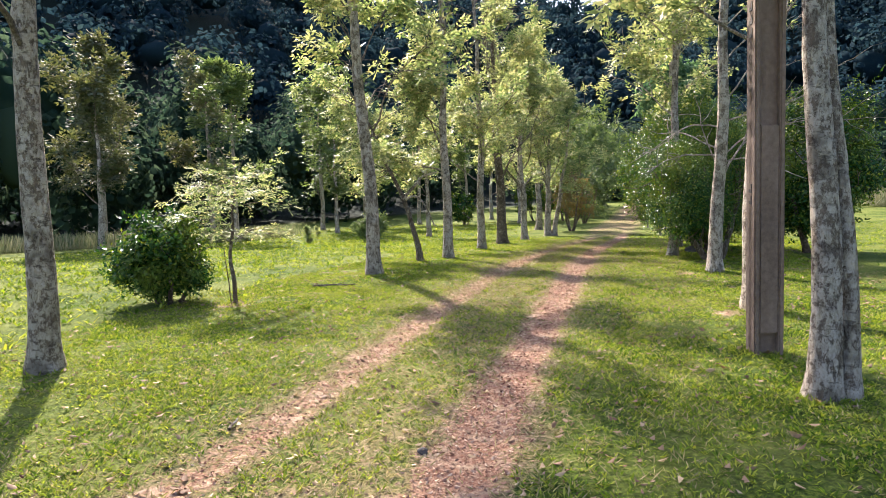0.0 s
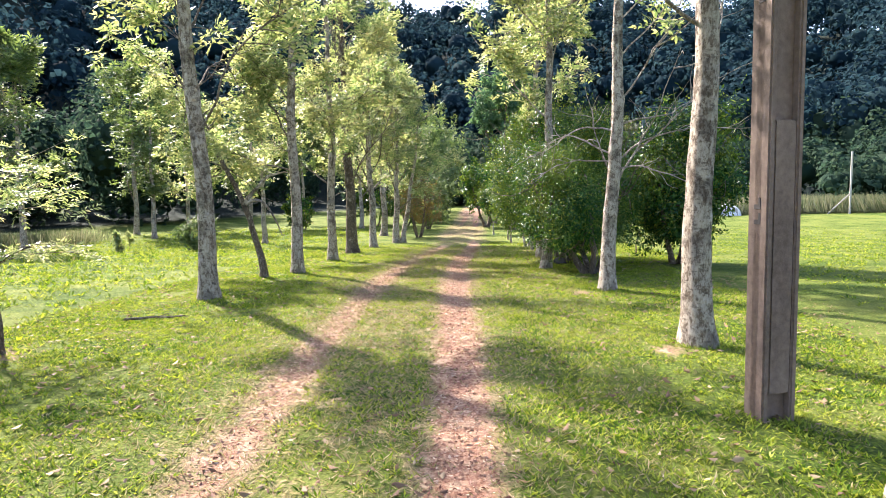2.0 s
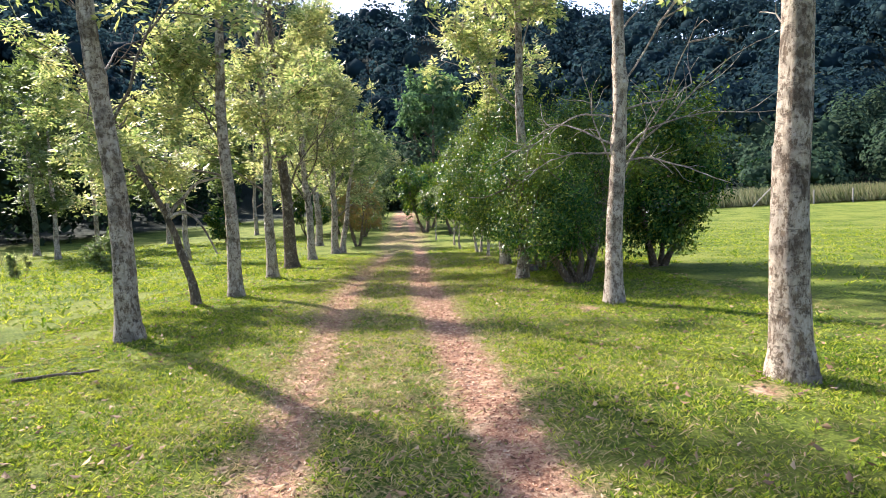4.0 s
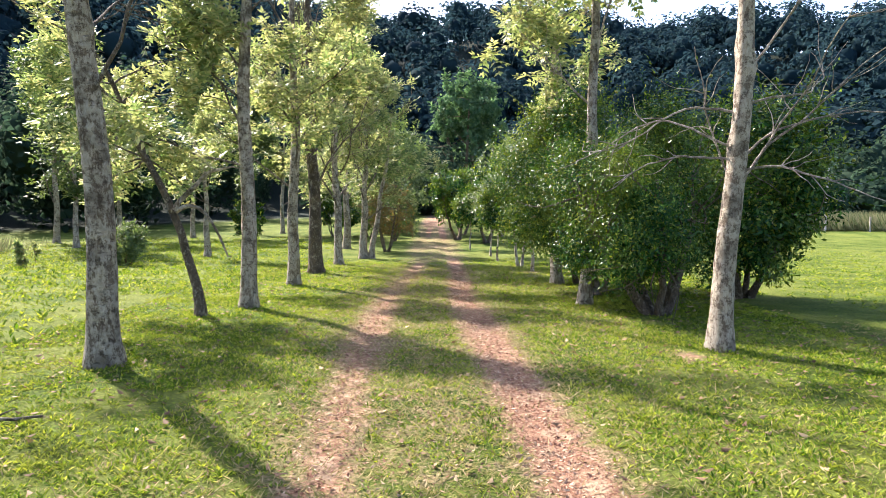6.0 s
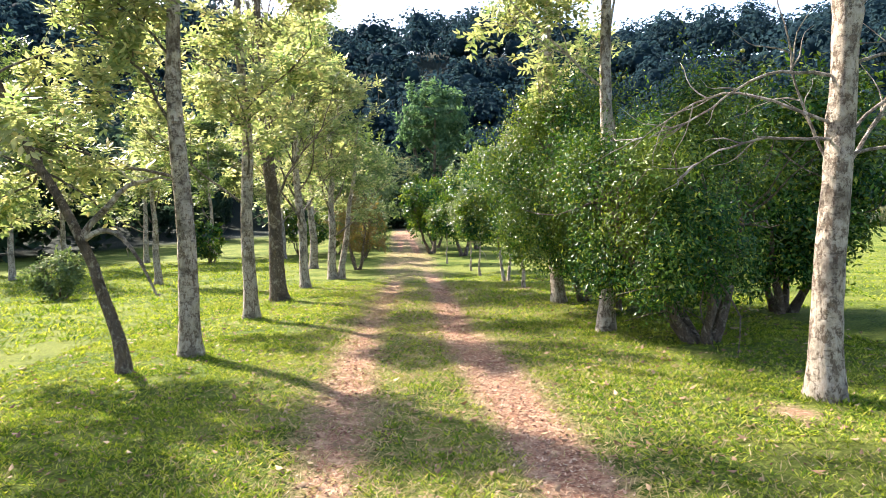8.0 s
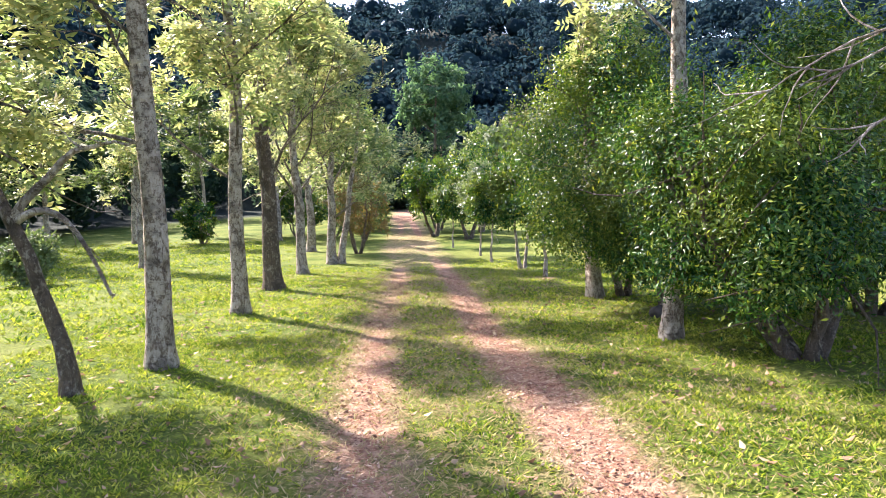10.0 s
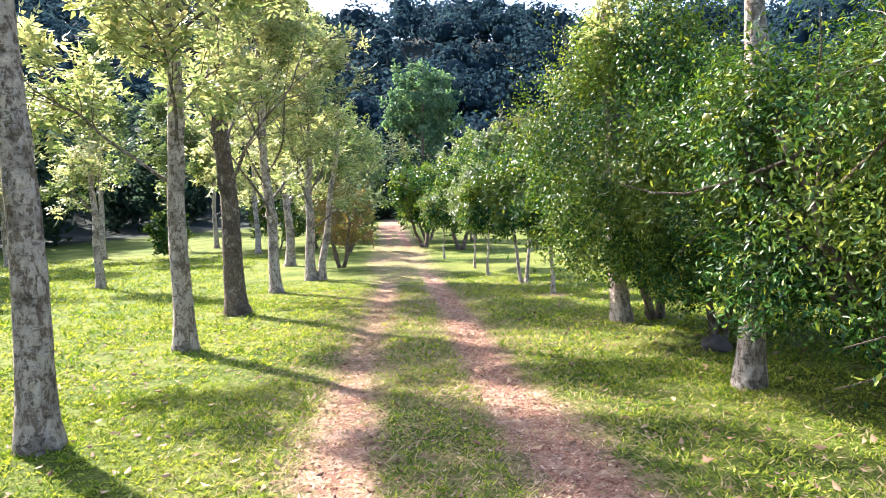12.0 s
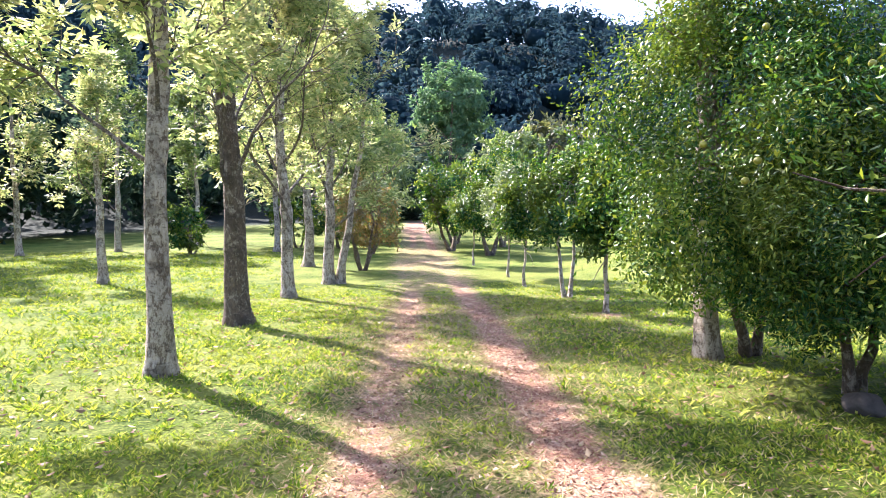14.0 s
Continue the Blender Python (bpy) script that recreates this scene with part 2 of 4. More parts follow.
def tube(pts, radii, seg=8, rough=0.0, rng=None):
    """Vertices and quads of a tapering tube along pts."""
    pts, radii = np.asarray(pts, float), np.asarray(radii, float)
    n = len(pts)
    tan = unit(np.gradient(pts, axis=0))
    ref = np.array([1.0, 0.13, 0.0]) if abs(tan[0][0]) < 0.85 else np.array([0.0, 1.0, 0.1])
    a = unit(ref - tan * (tan @ ref)[:, None])
    b = np.cross(tan, a)
    th = np.linspace(0, 2 * np.pi, seg, endpoint=False)
    rr = radii[:, None] * np.ones(seg)
    if rough:
        rr = rr * (1 + rough * (np.sin(th * 2 + rng.rand() * 6)[None] * 0.6 + np.sin(th * 3 + np.linspace(0, 5, n)[:, None]) * 0.5 + rng.randn(n, seg) * 0.28))
    v = pts[:, None] + rr[..., None] * (np.cos(th)[None, :, None] * a[:, None] + np.sin(th)[None, :, None] * b[:, None])
    i = np.arange(n - 1)[:, None] * seg
    j = np.arange(seg)[None]
    k = (j + 1) % seg
    f = np.stack([i + j, i + k, i + seg + k, i + seg + j], -1).reshape(-1, 4)
    return v.reshape(-1, 3), f


def knotted(v, pts, rng, count, size):
    """Swells a trunk's skin at a few old branch scars."""
    for _ in range(count):
        q = v[rng.randint(len(v) // 3, int(len(v) * 0.8))]
        axis = pts[np.abs(pts[:, 2] - q[2]).argmin()]
        out = unit((q - axis) * np.array([1, 1, 0]))
        d2 = (((v - q) / size) ** 2).sum(1)
        v = v + out * (np.exp(-d2) * size * 0.45)[:, None]
    return v


def join(pieces):
    vs, fs, o = [], [], 0
    for v, f in pieces:
        vs.append(v)
        fs.append(f + o)
        o += len(v)
    return np.concatenate(vs), np.concatenate(fs)


def leaves(p, d, s, length, width, fold=0.25):
    """Folded pointed leaves: base p, direction d, side s; two triangles each."""
    n = unit(np.cross(d, s))
    length, width = np.asarray(length)[:, None], np.asarray(width)[:, None]
    mid = p + d * length * 0.45
    lift = n * width * fold
    v = np.stack([p, mid + s * width / 2 + lift, p + d * length, mid - s * width / 2 + lift], 1).reshape(-1, 3)
    o = np.arange(len(p))[:, None] * 4
    f = np.concatenate([o + np.array([[0, 1, 2]]), o + np.array([[0, 2, 3]])])
    return v, f


def rand_dir(rng, n):
    return unit(rng.randn(n, 3))


def sprays(rng, anchors, dirs, rachis, pairs, leaflet, width):
    """Pinnate leaves: leaflets in pairs along a drooping stalk and one at its end."""
    m = len(anchors)
    d = unit(dirs + rng.randn(m, 3) * 0.5 + np.array([0, 0, -0.25]))
    s = unit(np.cross(d, np.array([0, 0, 1.0])) + rng.randn(m, 3) * 0.35)
    s = unit(s - d * (s * d).sum(1, keepdims=True))
    r = rachis * (0.7 + 0.6 * rng.rand(m))
    ps, ds, ss, ls = [], [], [], []
    for j in range(pairs):
        t = 0.3 + 0.65 * j / max(pairs - 1, 1)
        for side in (1, -1):
            ps.append(anchors + d * (r * t)[:, None] + np.array([0, 0, -0.12]) * (r * t * t)[:, None])
            ds.append(unit(d * 0.55 + side * s * 0.85 + rng.randn(m, 3) * 0.14))
            ss.append(unit(np.cross(ds[-1], np.cross(d, s)) + rng.randn(m, 3) * 0.15))
            ls.append(leaflet * (0.8 + 0.4 * rng.rand(m)))
    ps.append(anchors + d * r[:, None] * 0.95)
    ds.append(d)
    ss.append(s)
    ls.append(leaflet * (0.9 + 0.4 * rng.rand(m)))
    ls = np.concatenate(ls)
    return leaves(np.concatenate(ps), np.concatenate(ds), np.concatenate(ss), ls, ls * width)


def wander(rng, start, d, length, n, lift=0.0, wob=0.12):
    pts, d = [np.array(start, float)], np.array(d, float)
    for _ in range(n):
        d = unit(d + rng.randn(3) * wob + np.array([0, 0, lift]))
        pts.append(pts[-1] + d * length / n)
    return np.array(pts)


# ---- ground ----
LEVEL_Y = np.array([-400, 0, 6, 12.2, 15.5, 19, 22.3, 26, 32, 45, 60, 90, 2000.0])
LEVEL_Z = np.array([0, 0, 0.08, 0.05, -0.05, -0.15, -0.28, -0.46, -0.55, -0.6, -0.5, 0, 0.0])
RUT_Y = np.array([-60, 0, 2.7, 4.6, 8, 11, 14, 17, 22, 27, 34, 48, 70.0])
RUT_L = np.array([1.0, -2.45, -2.55, -2.62, -2.85, -2.98, -3.03, -3.08, -2.92, -2.82, -2.98, -2.8, -3.0])
RUT_R = np.array([2.5, -0.95, -1.05, -1.17, -1.34, -1.53, -1.66, -1.78, -1.66, -1.63, -1.8, -1.9, -2.2])

MOUNDS = ((-6.0, 7.85, 0.3), (0.40, 11.85, 0.22), (0.72, 8.1, 0.2), (0.36, 22.6, 0.3))    # bare earth round some trunks


def wave(x, y, f, seed):
    r = np.random.RandomState(seed)
    z = 0
    for k in range(5):
        a, ph = r.rand() * 6.28, r.rand() * 6.28
        z = z + np.sin((x * math.cos(a) + y * math.sin(a)) * f * (0.6 + k * 0.45) + ph) / (1 + k * 0.5)
    return z / 2.6


def dirt_at(x, y):
    """How bare the soil is: 1 in the wheel ruts, a little on the strip between them, less where the far lane's bright
    light is painted in.
    """
    l, r = np.interp(y, RUT_Y, RUT_L), np.interp(y, RUT_Y, RUT_R)
    wl = 0.33 + 0.07 * wave(x * 0.2, y, 1.1, 5)
    wr = 0.32 + 0.06 * wave(x * 0.2, y, 1.3, 6)
    d = np.maximum(np.exp(-np.abs((x - l) / wl) ** 2.0) * (0.74 + 0.22 * wave(x, y, 1.7, 7)), np.exp(-np.abs((x - r) / wr) ** 2.0))
    # Washed-out light on the far lane, painted by fading the ruts to straw.
    lit_fade = np.clip((y - 25) / 6, 0, 1) * np.clip((46 - y) / 5, 0, 1)
    d = d * (1 - 0.5 * lit_fade)
    c = (l + r) / 2
    strip = np.exp(-np.abs((x - c) / 1.35) ** 6)
    d = np.maximum(d, strip * (0.27 + 0.10 * wave(x, y, 2.2, 8) + 0.2 * np.clip((y - 26) / 8, 0, 1)))
    d = np.maximum(d, np.exp(-((y - 66) / 14) ** 2) * np.exp(-((x + 2.6) / 1.2) ** 4) * 0.9)
    for mx, my, mr in MOUNDS:
        d = np.maximum(d, 0.8 * np.exp(-((x - mx) ** 2 + (y - my) ** 2) / mr ** 2))
    return d


def level(x, y):
    x, y = np.asarray(x, float), np.asarray(y, float)
    z = sum(np.interp(y + o, LEVEL_Y, LEVEL_Z) for o in (-1.5, -0.5, 0.5, 1.5)) / 4
    z = z + 0.6 * np.exp(-((x - 5.5) / 2.2) ** 2 - ((y - 32) / 5) ** 2)
    r = np.hypot(x + 2, y - 10)
    az = np.arctan2(x + 2, y - 10)
    start = 78 - 20 * np.exp(-((az + 0.9) / 0.5) ** 2)
    top = 43.5 + 13 * np.exp(-((az + 0.75) / 0.6) ** 2) + 3.5 * np.sin(az * 7 + 1) + 2.0 * np.sin(az * 17)
    t = np.clip((r - start) / 125, 0, 1)
    return z + top * (t * t * (3 - 2 * t)) * np.clip((y + 60) / 60, 0, 1)


def fine_level(x, y):
    l, r = np.interp(y, RUT_Y, RUT_L), np.interp(y, RUT_Y, RUT_R)
    near = np.clip((60 - np.abs(y - 20)) / 20, 0, 1)
    rut = np.exp(-((x - l) / 0.25) ** 2) + np.exp(-((x - r) / 0.27) ** 2)
    return level(x, y) - near * 0.035 * rut + near * 0.012 * wave(x, y, 2.0, 3) + near * 0.008 * wave(x, y, 6.0, 4)


def spread(lo, hi, step, reach, growth=1.16):
    mid = list(np.arange(lo, hi, step))
    out, s, v = [], step, hi
    while v < reach:
        out.append(v)
        s *= growth
        v += s
    inn, s, v = [], step, lo - step
    while v > -reach:
        inn.append(v)
        s *= growth
        v -= s
    return np.array(inn[::-1] + mid + out)


gx, gy = spread(-7, 3.5, 0.11, 1500, 1.15), spread(0, 28, 0.15, 1500, 1.12)
X, Y = np.meshgrid(gx, gy)
gv = np.stack([X, Y, fine_level(X, Y)], -1).reshape(-1, 3)
ii = (np.arange(len(gy) - 1)[:, None] * len(gx) + np.arange(len(gx) - 1)[None]).ravel()
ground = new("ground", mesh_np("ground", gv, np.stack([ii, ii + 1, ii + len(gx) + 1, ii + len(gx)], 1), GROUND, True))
at = ground.data.attributes.new("dirt", "FLOAT", "POINT")
at.data.foreach_set("value", dirt_at(gv[:, 0], gv[:, 1]).astype(np.float32))
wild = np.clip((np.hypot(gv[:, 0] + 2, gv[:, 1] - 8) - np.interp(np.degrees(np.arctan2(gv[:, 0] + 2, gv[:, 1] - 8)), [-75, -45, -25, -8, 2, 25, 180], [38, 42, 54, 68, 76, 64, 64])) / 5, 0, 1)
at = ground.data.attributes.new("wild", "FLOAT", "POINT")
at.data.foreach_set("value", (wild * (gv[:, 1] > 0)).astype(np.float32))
tagged(ground, "sunlit lawn with two red dirt wheel ruts", "ground", kind="structure")


# ---- trees ----
def tree_empty(name, x, y, label, category="tree", group=""):
    e = new(name)
    e.location = (x, y, float(fine_level(x, y)))
    return tagged(e, label, category, group)


def trunk_points(rng, h, lean, bow=0.05, n=46):
    u = np.linspace(0, 1, n) ** 1.25
    z = -0.12 + u * (h + 0.12)
    ph = rng.rand(4) * 6.28
    return np.stack([lean[0] * z + bow * (np.sin(u * 5 + ph[0]) - math.sin(ph[0])) + 0.5 * bow * (np.sin(u * 17 + ph[1]) - math.sin(ph[1])),
                     lean[1] * z + bow * (np.sin(u * 4 + ph[2]) - math.sin(ph[2])), z], 1)


def avenue_tree(x, y, h, r, seed, lean=(0, 0), bark=None, leaf=None, label="", first=2.2, limbs=13, reach=2.1, count=1500, rachis=0.26,
                leaflet=0.12, group="avenue trees", name="tree", rise=0.7, twin=None, aim=None, dead=0.0, pairs=3, low=0.0, limb_r=0.30, twig=None, whorl=7, boughs=()):
    """A slim tree with a single leader, rising side limbs and pinnate leaves in loose sprays."""
    rng = np.random.RandomState(seed)
    e = tree_empty(name, x, y, label, group=group)
    pts = trunk_points(rng, h, lean)
    z = pts[:, 2]
    rad = r * (1 - 0.8 * np.clip(z / h, 0, 1) ** 0.9) + r * 0.42 * np.exp(-np.maximum(z, 0) / 0.16)
    tv, tf = tube(pts, rad, 20, 0.10, rng)
    part_np("trunk", knotted(tv, pts, rng, 8, r * 0.45), tf, bark or BARK, e, smooth=True)
    if twin:
        p2 = pts * np.array([1, 1, 0.93]) + np.array([twin[0], twin[1], 0]) + (z[:, None] / h) * np.array([twin[2], twin[3], 0])
        part_np("trunk", *tube(p2, rad * 0.74, 18, 0.09, rng), bark or BARK, e, smooth=True)
    anchors, dirs = [], []
    for i in range(limbs):
        u = (first + (h * 0.97 - first) * (i / (limbs - 1)) ** 0.9) / h
        start = np.array([np.interp(u * h, z, pts[:, k]) for k in range(3)])
        az = i * 2.4 + rng.rand() * 0.8 + seed
        if aim is not None and rng.rand() < 0.55:
            az = aim + rng.randn() * 0.5
        el = rise + rng.randn() * 0.15 + 0.4 * u
        length = reach * (1.12 - 0.62 * u) * (0.75 + 0.5 * rng.rand())
        d = np.array([math.cos(az) * math.cos(el), math.sin(az) * math.cos(el), math.sin(el)])
        lp = wander(rng, start, d, length, 8, 0.03, 0.13)
        r0 = np.interp(u * h, z, rad) * limb_r
        bits = [tube(lp, np.linspace(r0, 0.007, 9), 7)]
        bare = rng.rand() < dead * (0.45 + 0.95 * u)
        for k in range(7):
            q = 2 + int(rng.rand() * 6.4)
            dd = unit(unit(lp[min(q + 1, 8)] - lp[q - 1]) + rng.randn(3) * 0.55)
            tp = wander(rng, lp[q], dd, length * (0.22 + 0.3 * rng.rand()), 5, 0.04, 0.2)
            bits.append(tube(tp, np.linspace(0.010, 0.004, 6), 5))
            for _ in range(2):
                m = 1 + int(rng.rand() * 4)
                sp = wander(rng, tp[m], unit(dd + rng.randn(3) * 0.7), length * 0.16, 3, 0.03, 0.2)
                bits.append(tube(sp, np.linspace(0.005, 0.002, 4), 4))
                if not bare:
                    anchors += list(sp[1:])
                    dirs += [unit(sp[-1] - sp[0])] * 3
            if not bare:
                anchors += list(tp[2:])
                dirs += [unit(tp[-1] - tp[0])] * 4
        part_np("limb", *join(bits), twig or TWIG, e, smooth=True)
    for bz, az, el, length, droop in boughs:
        start = np.array([np.interp(bz, z, pts[:, k]) for k in range(3)])
        lp = wander(rng, start, (math.cos(az) * math.cos(el), math.sin(az) * math.cos(el), math.sin(el)), length, 14, droop, 0.13)
        bits = [tube(lp, np.linspace(0.015, 0.004, 15), 7, 0.06, rng)]
        for k in range(6):
            q = 4 + int(rng.rand() * 10)
            tp = wander(rng, lp[q], unit(unit(lp[q] - lp[q - 1]) + rng.randn(3) * 0.5), length * (0.15 + 0.25 * rng.rand()), 6, 0.02, 0.2)
            bits.append(tube(tp, np.linspace(0.007, 0.002, 7), 5))
        part_np("bough", *join(bits), twig or TWIG, e, "bare arched bough", smooth=True)
    if anchors and count:
        # leaves stand in loose rosettes round the twig ends
        anchors, dirs = np.array(anchors), np.array(dirs)
        tufts = max(count // whorl, 1)
        pick = np.repeat(rng.randint(0, len(anchors), tufts), whorl)
        pos = anchors[pick] + rng.randn(len(pick), 3) * 0.05
        keep = pos[:, 2] > low
        way = dirs[pick][keep] * 0.45 + rng.randn(keep.sum(), 3) * np.array([0.9, 0.9, 0.35]) + np.array([0, 0, 0.12])
        part_np("crown", *sprays(rng, pos[keep], unit(way), rachis, pairs, leaflet, 0.42), leaf or LEAF_YELLOW, e, kind="stuff")
    return e


def lumpy(rng, n, rx, ry, rz, k=16, low=0.27, high=0.58, core=0.5, far=0.42):
    """Points on the skins of k overlapping boughs that make up an uneven crown, with the way outwards from each bough."""
    size = np.array([rx, ry, rz])
    c = rand_dir(rng, k) * (far + 0.36 * rng.rand(k))[:, None]
    r = low + (high - low) * rng.rand(k)
    m = int(n * 1.9) + 20
    who, d = rng.randint(0, k, m), rand_dir(rng, m)
    p = c[who] + d * (r[who] * (0.70 + 0.32 * rng.rand(m) ** 0.6))[:, None]
    keep = np.nonzero(np.linalg.norm(p, axis=1) > core)[0][:n]
    return p[keep] * size, unit(d[keep] + unit(p[keep]) * 0.35)


def bush_tree(x, y, rx, ry, height, low, seed, leaf, label, name="citrus_tree", stems=4, stem_r=0.05, count=9000, size=0.085, category="tree",
              group="", shift=(0, 0), bark=None, fruit=0, narrow=0.45, fan=0.55, spread_stem=0.25, inner=0.5, boughs=16, skirt=None):
    """A dense round-headed tree or bush: stems from the ground and a crown of clustered single leaves."""
    rng = np.random.RandomState(seed)
    e = tree_empty(name, x, y, label, category, group)
    rz = (height - low) / 2
    mid = np.array([shift[0], shift[1], low + rz])
    for i in range(stems):
        a = i * 6.28 / stems + rng.rand()
        foot = np.array([math.cos(a), math.sin(a), 0]) * spread_stem * (0.25 if stems > 1 else 0) + np.array([0, 0, -0.08])
        goal = mid + np.array([math.cos(a) * rx * fan, math.sin(a) * ry * fan, rz * 0.25]) * (1 if stems > 1 else 0.2)
        t = np.linspace(0, 1, 9)[:, None]
        pts = foot * (1 - t) + goal * t + np.array([math.cos(a), math.sin(a), 0]) * spread_stem * np.sin(t * 3.14) * 0.4 * (stems > 1)
        pts[1:-1] += rng.randn(7, 3) * 0.02
        rad = stem_r * (1 - 0.7 * t[:, 0]) * (0.8 + 0.4 * rng.rand()) + stem_r * 0.5 * np.exp(-t[:, 0] * 14)
        bits = [tube(pts, rad, 9, 0.06, rng)]
        for k in range(7):
            q = 4 + int(rng.rand() * 4.9)
            bits.append(tube(wander(rng, pts[q], unit(rng.randn(3) + np.array([0, 0, 0.5])), min(rx, rz) * 0.75, 5, 0.05, 0.2), np.linspace(stem_r * 0.3, 0.004, 6), 5))
        part_np("stem" if stems > 1 else "trunk", *join(bits), bark or BARK_DARK, e, smooth=True)
    cl = max(count // 26, 10)
    if boughs > 24:
        cp, cd = lumpy(rng, int(cl * 0.78), rx, ry, rz, boughs, 0.15, 0.36, inner, 0.52)
        deep = rand_dir(rng, cl - len(cp))
        cp, cd = np.concatenate([cp, deep * (0.3 + 0.4 * rng.rand(len(deep)))[:, None] * np.array([rx, ry, rz])]), np.concatenate([cd, deep])
    else:
        cp, cd = lumpy(rng, cl, rx, ry, rz, boughs, core=inner)
    pick = rng.randint(0, len(cp), count)
    sp = 0.035 * (rx + rz) / 2 + 0.04
    p = cp[pick] + rng.randn(count, 3) * sp + mid
    nrm = unit(cd[pick] * 0.9 + rng.randn(count, 3) * 0.42 + np.array([0, 0, 0.35]))
    d = unit(np.cross(nrm, rng.randn(count, 3)) + cd[pick] * 0.35 + np.array([0, 0, -0.25]))
    s = unit(np.cross(nrm, d))
    shoots = rng.randint(0, len(cp), 60 + count // 160)
    t = np.tile(np.linspace(0, 1, 12), len(shoots))
    base = np.repeat(cp[shoots], 12, axis=0) + mid
    grow = np.repeat(unit(cd[shoots] + rng.randn(len(shoots), 3) * 0.35 + np.array([0, 0, 0.45])), 12, axis=0)
    reach = np.repeat(min(0.3 * (rx + rz) / 2, 0.9) * (0.5 + rng.rand(len(shoots))), 12)
    p = np.concatenate([p, base + grow * (t * reach)[:, None]])
    sd = unit(grow * 0.8 + rng.randn(len(t), 3) * 0.6)
    d, s = np.concatenate([d, sd]), np.concatenate([s, unit(np.cross(sd, rng.randn(len(t), 3) + np.array([0, 0, 1.0])))])
    count = len(p)
    keep = p[:, 2] > (max(0.05, low * 0.75) if skirt is None else skirt + 0.25 * np.sin(p[:, 0] * 5) * np.sin(p[:, 1] * 4 + 1))
    ln = size * (0.7 + 0.6 * rng.rand(count))
    part_np("crown", *leaves(p[keep], d[keep], s[keep], ln[keep], ln[keep] * narrow), leaf, e, kind="stuff")
    if fruit:
        bm = bmesh.new()
        bmesh.ops.create_uvsphere(bm, u_segments=10, v_segments=7, radius=0.031, matrix=Matrix.Diagonal((1, 1, 0.92, 1)))
        first = part("fruit", bm, FRUIT, e, smooth=True)
        fp, _ = lumpy(rng, fruit, rx, ry, rz * 0.95, core=0.8)
        fp += mid
        fp = fp[fp[:, 2] > (low if skirt is None else skirt) + 0.35]
        first.location = fp[0]
        for q in fp[1:]:
            o = first.copy()
            scene.collection.objects.link(o)
            o.location = q
    return e


# the row on the left of the track
LEFT = "tall slim tree with grey lichen bark and yellow-green leaves"
avenue_tree(-5.60, 4.45, 9.0, 0.14, 11, (0.085, 0), label="tall tree with pinkish-grey bark beside the lawn", count=1000, first=2.9, reach=3.0)
avenue_tree(-5.40, 11.45, 9.5, 0.14, 12, (-0.022, 0.0), label=LEFT, count=1900, first=2.5, reach=3.0, limbs=17, dead=0.15, limb_r=0.2, aim=2.9)
avenue_tree(-5.16, 15.38, 9.0, 0.125, 14, (0.0, 0), label=LEFT, count=850, first=2.2, reach=2.0, limbs=17, dead=0.65, limb_r=0.24, aim=2.6)
avenue_tree(-5.22, 18.75, 8.3, 0.12, 15, (0.0, 0), label=LEFT, count=850, first=2.0, reach=2.0, limbs=18, dead=0.65, limb_r=0.26)
avenue_tree(-5.38, 22.15, 8.2, 0.18, 16, (-0.01, 0), bark=BARK_DARK, label="tall dark-trunked tree with yellow-green leaves", count=1200, first=1.8, reach=2.4, limbs=22, dead=0.65, limb_r=0.26)
avenue_tree(-5.40, 26.1, 7.0, 0.15, 17, (0.0, 0), label=LEFT, count=2900, first=1.7, reach=3.1, limbs=18)
avenue_tree(-4.93, 29.0, 5.8, 0.16, 18, (0.0, 0), label=LEFT, count=3000, first=1.4, reach=3.1, limbs=16, twin=(0.28, 0.05, 0.7, 0.1))
avenue_tree(-6.36, 34.4, 6.5, 0.17, 19, (0.0, 0), label=LEFT, count=1300, first=2.0, reach=2.4)

# the row on the right
RIGHT = "tall pale-barked tree with bare twigs and few leaves"
avenue_tree(1.05, 5.03, 9.0, 0.10, 31, (0.0, 0), bark=BARK_PALE, label="pale lichen-covered tree with two trunks grown together", count=350, first=2.6, reach=2.4, twin=(0.17, 0.06, -0.2, 0.25), dead=0.6, limb_r=0.2, twig=TWIG_PALE)
avenue_tree(1.05, 8.35, 9.0, 0.155, 32, (-0.02, 0), bark=BARK, label=RIGHT, count=450, first=2.4, reach=2.2, dead=0.6, limb_r=0.2, twig=TWIG_PALE)
avenue_tree(0.86, 12.2, 9.0, 0.13, 33, (0.055, 0), bark=BARK_PALE, label=RIGHT, count=180, first=2.9, reach=2.5, dead=0.8, limb_r=0.16, aim=0.1, limbs=12, twig=TWIG_PALE,
            boughs=((2.15, 3.1, 0.55, 1.9, -0.10), (2.0, 3.3, 0.35, 1.3, -0.07), (2.5, 2.9, 0.3, 1.6, 0.0), (1.55, 0.05, 0.95, 2.7, -0.02), (1.75, 0.2, 0.4, 2.3, 0.0), (1.9, -0.2, 0.15, 1.5, 0.0),
                    (2.0, 0.4, 0.5, 2.6, -0.02), (1.5, 2.0, 1.35, 1.8, 0.05), (2.6, -0.1, 0.2, 2.6, 0.03)))
avenue_tree(0.19, 15.75, 9.0, 0.115, 34, (0.01, 0), label=RIGHT, count=1500, first=3.2, reach=2.6, dead=0.3, limb_r=0.25, twig=TWIG_PALE)
